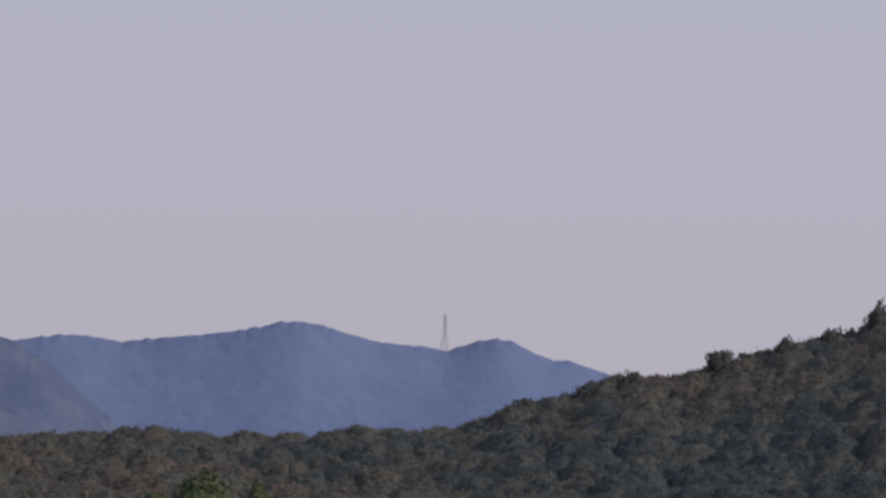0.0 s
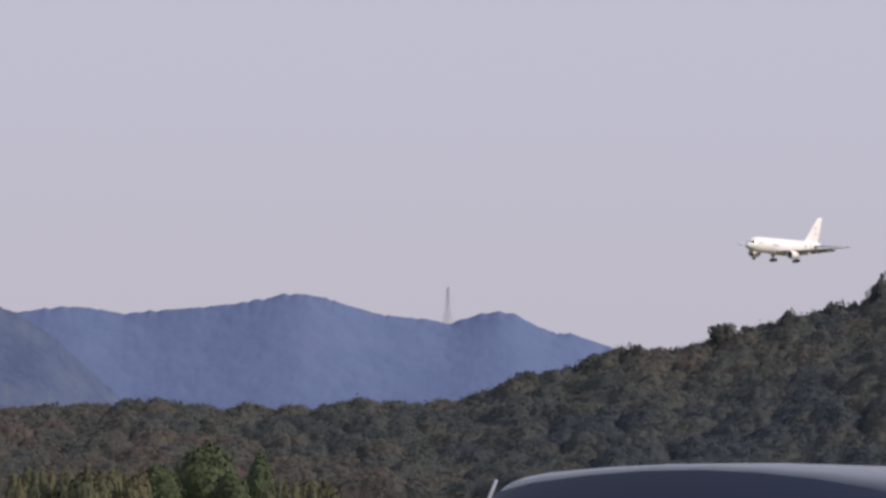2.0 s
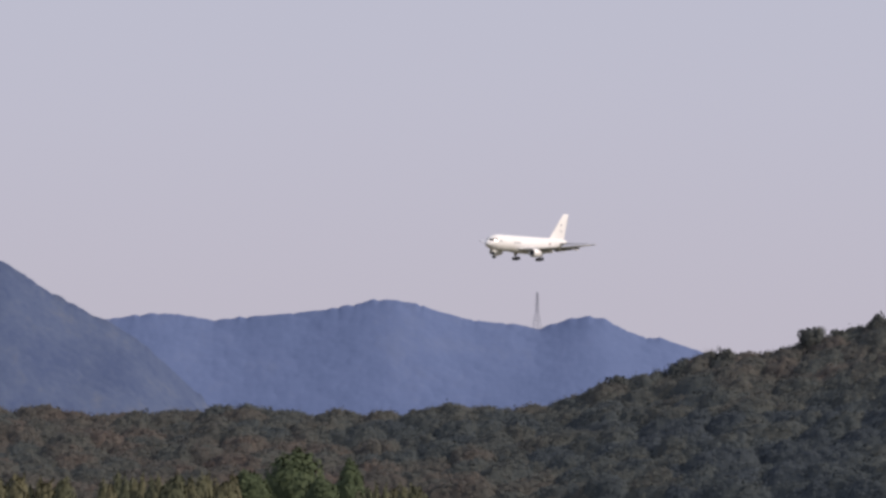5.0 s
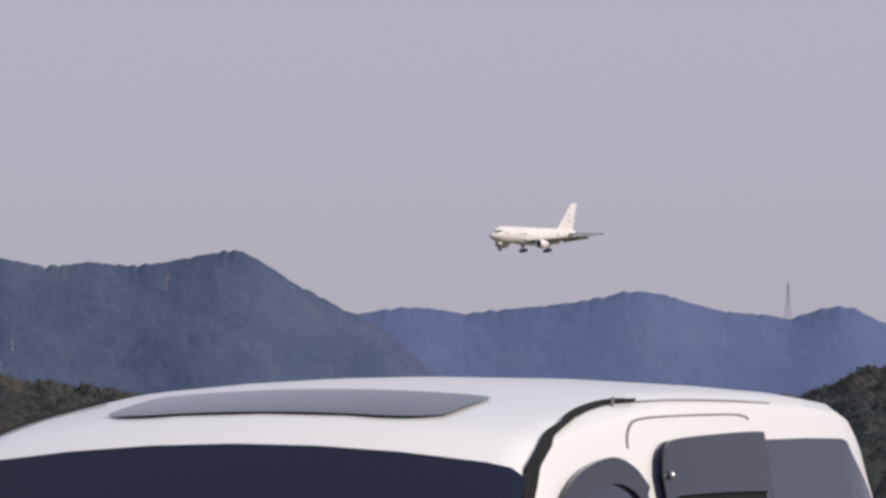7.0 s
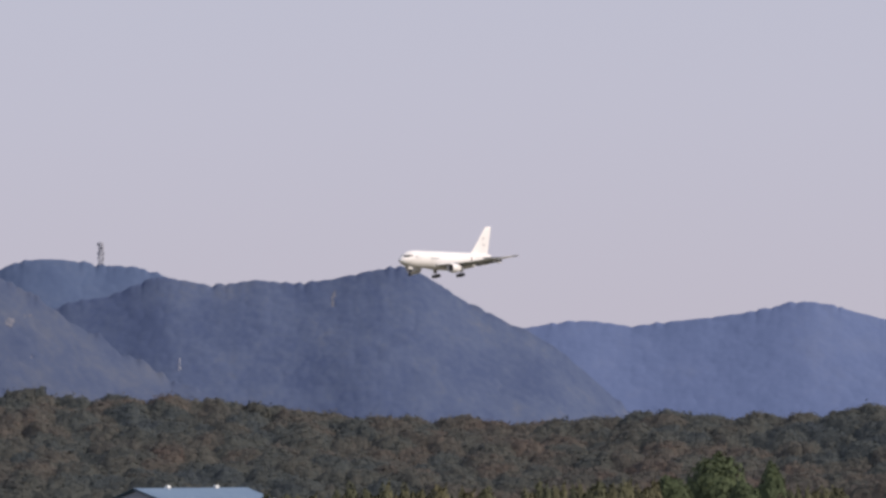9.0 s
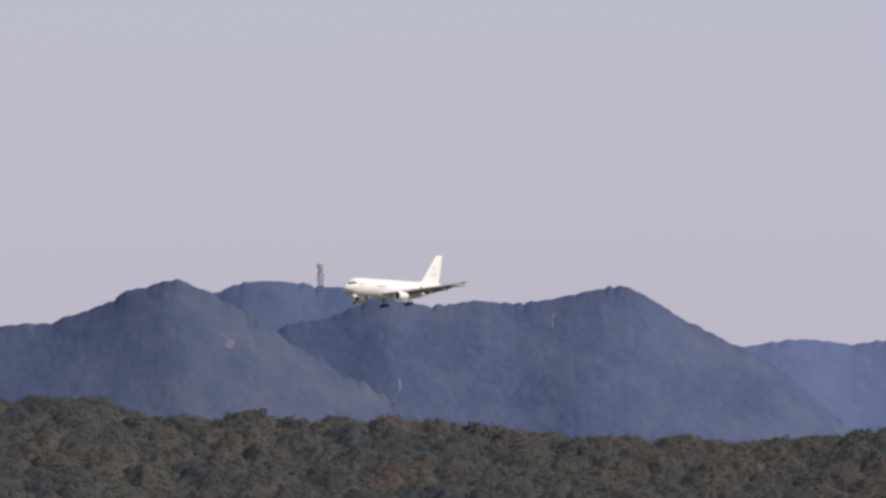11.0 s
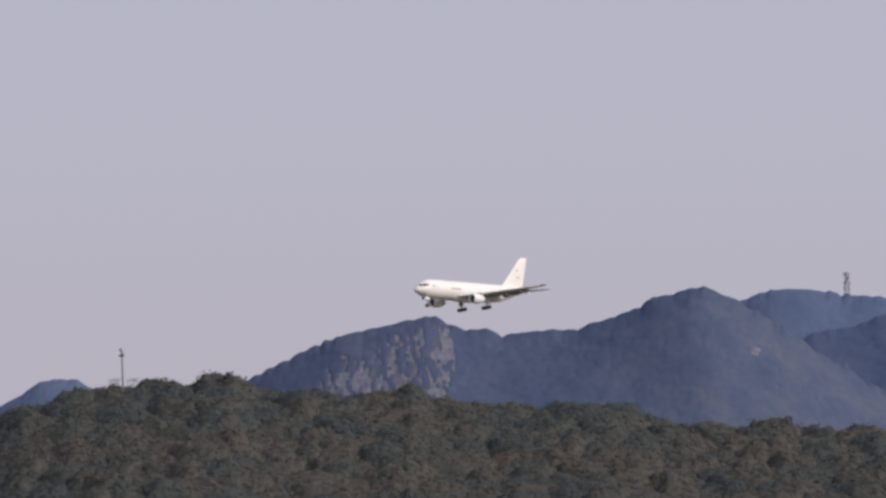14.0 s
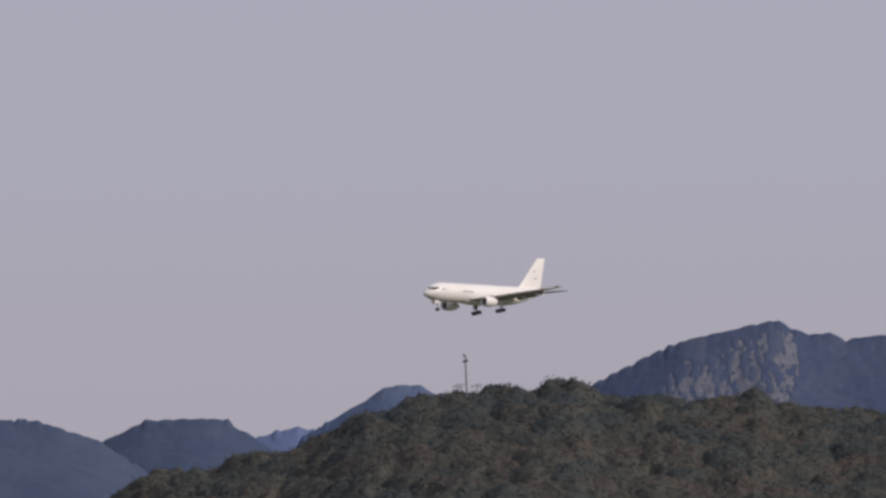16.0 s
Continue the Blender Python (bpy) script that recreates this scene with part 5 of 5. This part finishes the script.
sh.body(CAR_DARK, wagon)
sh.windscreen("windscreen", 0.48, 1.10, GLASS, wagon, k=7.8, out=0.016)
sh.windscreen("rear_window", 4.17, 4.27, GLASS, wagon, k=8.6)
for s in (1, -1):
    sh.pane("side_window", [(1.10, 1.2)] + bowed([(1.42, 1.56), (1.60, 1.622), (1.80, 1.650), (2.26, 1.668), (2.60, 1.676)]) + [(2.655, 1.676), (2.655, 1.2)], s, CLEAR_GLASS, wagon, "front door window")
    sh.pane("side_window", [(2.66, 1.2), (2.66, 1.677), (3.1, 1.685), (3.555, 1.690), (3.555, 1.2)], s, CLEAR_GLASS, wagon, "rear door window")
    sh.pane("side_window", [(3.56, 1.2), (3.56, 1.690), (4.10, 1.692), (4.14, 1.2)], s, CLEAR_GLASS, wagon, "rear quarter window")
    sh.strip("window_trim", bowed([(1.30, 1.52), (1.52, 1.612), (1.78, 1.660), (2.26, 1.680), (3.1, 1.698), (4.16, 1.703)]), bowed([(1.34, 1.52), (1.55, 1.605), (1.80, 1.648), (2.26, 1.667), (3.1, 1.685), (4.16, 1.691)]), s, RUBBER, wagon, "black trim over the windows", out=0.016)
    sh.strip("roof_rail", bowed([(2.0, 1.655), (2.6, 1.664), (3.3, 1.672)]), bowed([(2.0, 1.649), (2.6, 1.658), (3.3, 1.666)]), s, RUBBER, wagon, "dark rain visor edge", out=0.03)
    sh.patch("headlamp", 0.10, 0.36, s * 3.6, s * 4.6, LENS_CLEAR, wagon)
    sh.patch("tail_lamp", 4.12, 4.22, s * 3.4, s * 4.8, LENS_RED, wagon)
    wing_mirror(wagon, CAR_DARK, 4.32 / 2 - 1.05, s * 0.86, 1.12)
bm = bmesh.new(); rod(bm, (1.10, -0.80, 1.47), (0.625, -0.82, 1.728), 0.010, 0.006, 8); part("aerial", bm, RIM, wagon, "thin bright aerial")
wheels(wagon, 4.32, 0.8, 3.4, 0.86, 0.31)

# white delivery van, boxy, seen from behind
st = [(0.0, 0.40, 0.70, 0.74, 0.68, 0.60, 0.05, 0.02), (0.08, 0.26, 0.95, 1.0, 0.80, 0.72, 0.06, 0.03), (0.35, 0.22, 1.10, 1.18, 0.845, 0.78, 0.06, 0.04), (0.68, 0.22, 1.13, 1.48, 0.845, 0.78, 0.06, 0.04),
      (0.91, 0.22, 1.15, 1.78, 0.845, 0.78, 0.05, 0.035), (0.955, 0.22, 1.15, 1.86, 0.845, 0.78, 0.05, 0.03)]
st += [(1.2, 0.22, 1.15, 1.92, 0.845, 0.78, 0.05, 0.03), (1.8, 0.22, 1.15, 1.96, 0.845, 0.778, 0.05, 0.03), (2.6, 0.22, 1.15, 1.98, 0.845, 0.775, 0.05, 0.03), (3.6, 0.22, 1.15, 1.985, 0.845, 0.775, 0.05, 0.03),
      (4.8, 0.22, 1.15, 1.98, 0.845, 0.775, 0.05, 0.03), (5.105, 0.24, 1.15, 1.975, 0.84, 0.77, 0.05, 0.03), (5.16, 0.26, 1.15, 1.955, 0.838, 0.765, 0.05, 0.03), (5.19, 0.30, 1.14, 1.91, 0.835, 0.76, 0.05, 0.03), (5.2, 0.36, 1.12, 1.82, 0.83, 0.76, 0.05, 0.03)]
st = [(a, b, c, d * 1.015 if d > 1.3 else d, e + 0.05, f + 0.05, *g) for a, b, c, d, e, f, *g in st]
sh = Shell(5.2, st)
box_van = tagged(new("delivery_van"), "boxy white delivery van with a high red brake lamp", "van")
sh.body(CAR_WHITE, box_van)
sh.windscreen("windscreen", 0.42, 0.86, GLASS, box_van)
for s in (1, -1):
    sh.pane("side_window", [(0.80, 1.2)] + bowed([(0.94, 1.60), (0.98, 1.74), (1.02, 1.79), (1.08, 1.809), (1.2, 1.827), (1.4, 1.839), (1.6, 1.844), (1.68, 1.844), (1.71, 1.832)]) + [(1.725, 1.2)], s, GLASS, box_van, "dark front door window")
    sh.pane("side_window", [(1.90, 1.2), (1.905, 1.78)] + bowed([(1.925, 1.808), (1.98, 1.825), (2.07, 1.833), (2.75, 1.843), (3.4, 1.852), (4.64, 1.857), (4.74, 1.848), (4.785, 1.81)]) + [(4.79, 1.2)], s, GLASS, box_van, "long dark window of the sliding door and load bay")
    sh.strip("rain_gutter", bowed([(0.97, 1.838), (1.05, 1.854), (1.2, 1.869), (1.6, 1.8825), (1.9, 1.888), (2.3, 1.893), (2.8, 1.897), (3.35, 1.904)]), bowed([(0.97, 1.832), (1.05, 1.846), (1.2, 1.859), (1.6, 1.872), (1.9, 1.876), (2.3, 1.880), (2.8, 1.885), (3.35, 1.893)]), s, RUBBER, box_van, "black rain gutter under the roof", out=0.016)
    sh.strip("rain_gutter", bowed([(3.35, 1.905), (4.2, 1.913), (5.02, 1.915)]), bowed([(3.35, 1.895), (4.2, 1.904), (5.02, 1.907)]), s, SEAM, box_van, "grey sealed rain gutter under the roof", out=0.012)
    lip = [(sh.at_height(max(f, 1.0), z, s, 0.012) + Vector((max(f, 1.0) - f, 0, 0)), 0.010 - 0.012 * (f - 0.955)) for f, z in bowed([(0.955, 1.841), (0.99, 1.852), (1.05, 1.862), (1.2, 1.877), (1.4, 1.886), (1.6, 1.892)])]
    v, fc = loft([[p + Vector((0, r * math.cos(a), r * math.sin(a))) for a in (math.tau * i / 10 for i in range(10))] for p, r in lip])
    mesh_object("roof_lip", v, fc, CAR_WHITE, box_van, "white overhanging edge of the roof", smooth=True)
    sh.strip("gutter_end_cap", bowed([(4.93, 1.914), (5.00, 1.922), (5.08, 1.922)]), bowed([(4.93, 1.908), (5.00, 1.900), (5.08, 1.898)]), s, RUBBER, box_van, "black end cap of the rain gutter", out=0.026)
    sh.patch("tailgate_seam", 5.06, 5.069, s * 2.4, s * 7.0, SEAM, box_van, out=0.003, n=1, m=10)
    sh.patch("tailgate_seam", 5.06, 5.069, s * 7.0, s * 9.8, SEAM, box_van, out=0.003, n=1, m=10, lean=0.07)
    sh.patch("door_seam", 1.815, 1.818, s * 2.4, s * 6.9, SEAM, box_van, out=0.003, n=1, m=8)
    sh.patch("door_seam", 3.495, 3.503, s * 2.4, s * 4.6, SEAM, box_van, out=0.003, n=1, m=8)
    sh.patch("tail_lamp", 5.10, 5.17, s * 3.2, s * 4.9, LENS_RED, box_van)
    sh.patch("headlamp", 0.10, 0.36, s * 3.6, s * 4.6, LENS_CLEAR, box_van)
    wing_mirror(box_van, CAR_WHITE, 5.2 / 2 - 0.75, s * 0.895, 1.2)
XR = -5.2 / 2
bm = bmesh.new(); slab(bm, XR - 0.028, XR + 0.02, rounded(0.0, 1.49, 1.52, 0.735, 0.07), 0.006); part("rear_window", bm, GLASS, box_van, "dark tailgate window with rounded corners")
bm = bmesh.new(); slab(bm, XR - 0.022, XR + 0.04, rounded(0.012, 1.902, 0.334, 0.066, 0.027), 0.004); gasket = part("brake_lamp", bm, RUBBER, box_van, "red high brake lamp in a dark gasket")
bm = bmesh.new(); slab(bm, XR - 0.034, XR - 0.020, rounded(0.012, 1.902, 0.322, 0.054, 0.022), 0.008); part("lens", bm, LENS_RED, gasket, "red ribbed lens")
bm = bmesh.new(); rod(bm, (XR - 0.030, -0.200, 1.898), (XR + 0.03, -0.200, 1.898), 0.013, 0.018, 16); part("washer_nozzle", bm, RUBBER, box_van)
bm = bmesh.new(); slab(bm, XR - 0.045, XR + 0.03, rounded(0.478, 1.888, 0.105, 0.092, 0.034), 0.012); mount = part("rear_mirror", bm, RUBBER, box_van, "black under-mirror on a grey bracket")
bm = bmesh.new(); rod(bm, (XR - 0.045, 0.473, 1.885), (XR - 0.15, 0.475, 1.72), 0.020, 0.034, 12); part("bracket", bm, BRACKET, mount, "grey tapered bracket")
bm = bmesh.new(); slab(bm, XR - 0.24, XR - 0.10, rounded(0.49, 1.67, 0.24, 0.10, 0.035), 0.015); part("mirror_head", bm, RUBBER, mount)
wheels(box_van, 5.2, 0.95, 3.95, 0.895, 0.31)


# ---- what moves ----
FLIGHT = [(-1.0, 178.4, 33.1), (0, 166.4, 33.1), (1.0, 154.5, 33.1), (1.5, 148.6, 33.1), (2, 142.7, 33.05), (2.5, 136.7, 33.0), (3, 130.7, 33.0), (3.5, 124.6, 33.1), (5, 105.9, 33.45), (6.2, 90.4, 33.55), (7.3, 76.0, 33.45),
          (8, 66.7, 33.15), (9.2, 50.2, 32.4), (10.3, 34.5, 31.9), (11, 24.2, 31.95), (11.5, 16.6, 32.0), (12, 8.9, 32.1), (12.5, 1.0, 32.35), (13, -6.9, 32.6), (13.5, -15.0, 32.85), (14, -23.3, 33.1),
          (14.5, -31.8, 33.4), (15, -40.5, 33.6), (15.5, -49.3, 33.8), (16, -58.2, 33.9)]


def motions():
    rows = []
    for t, u, v in FLIGHT[1:]:
        d = math.hypot(110.2 - 43.2 * (t - 10), 2834 - 43.5 * (t - 10))
        bank = float(np.interp(t, (0, 5, 8, 11.5, 14, 16), (-2.2, -2.2, -0.3, 2.2, 2.6, 2.6)))
        tilt = float(np.interp(t, (0, 5, 8, 11.5, 14, 16), (-1.0, -0.6, 0.2, -2.2, -2.2, -1.6)))
        yaw = float(np.interp(t, (0, 4, 8, 11, 16), (-130.4, -130.1, -128.9, -129.6, -131.2)))
        turn = pose(0, 0, 0, bank, tilt, yaw)
        rows.append((t, Matrix.Translation(spot(u, v, d) - turn @ FIN_TOP) @ turn))
    walk(plane, rows)
    away, towards = math.degrees(math.pi / 2 - ROAD), math.degrees(-math.pi / 2 - ROAD)

    def drive(car, s, t, speed, n, sign, sway=((0, 0), (4, 0), (8, 0), (12, 0), (16, 0))):
        """Past s metres along the road at t seconds; sway: (seconds, rise on the springs)."""
        walk(car, [(k, pose(*on_road(s + sign * speed * (k - t), n, z), 0, 0, away if sign > 0 else towards)) for k, z in sway])
    drive(far_van, 36.6, 0.5, 15.0, 10.9, 1)
    drive(wagon, 26.18, 2.5, 11.8, 6.9, -1, ((0, 0), (1.0, 0.007), (1.6, 0.014), (2.0, 0.014), (2.4, 0), (2.8, -0.005), (3.2, 0), (8, 0), (16, 0)))
    drive(minivan, 19.4, 7.3, 11.8, 6.85, -1)
    drive(box_van, 26.41, 14.8, 17.25, 10.85, 1)


motions()
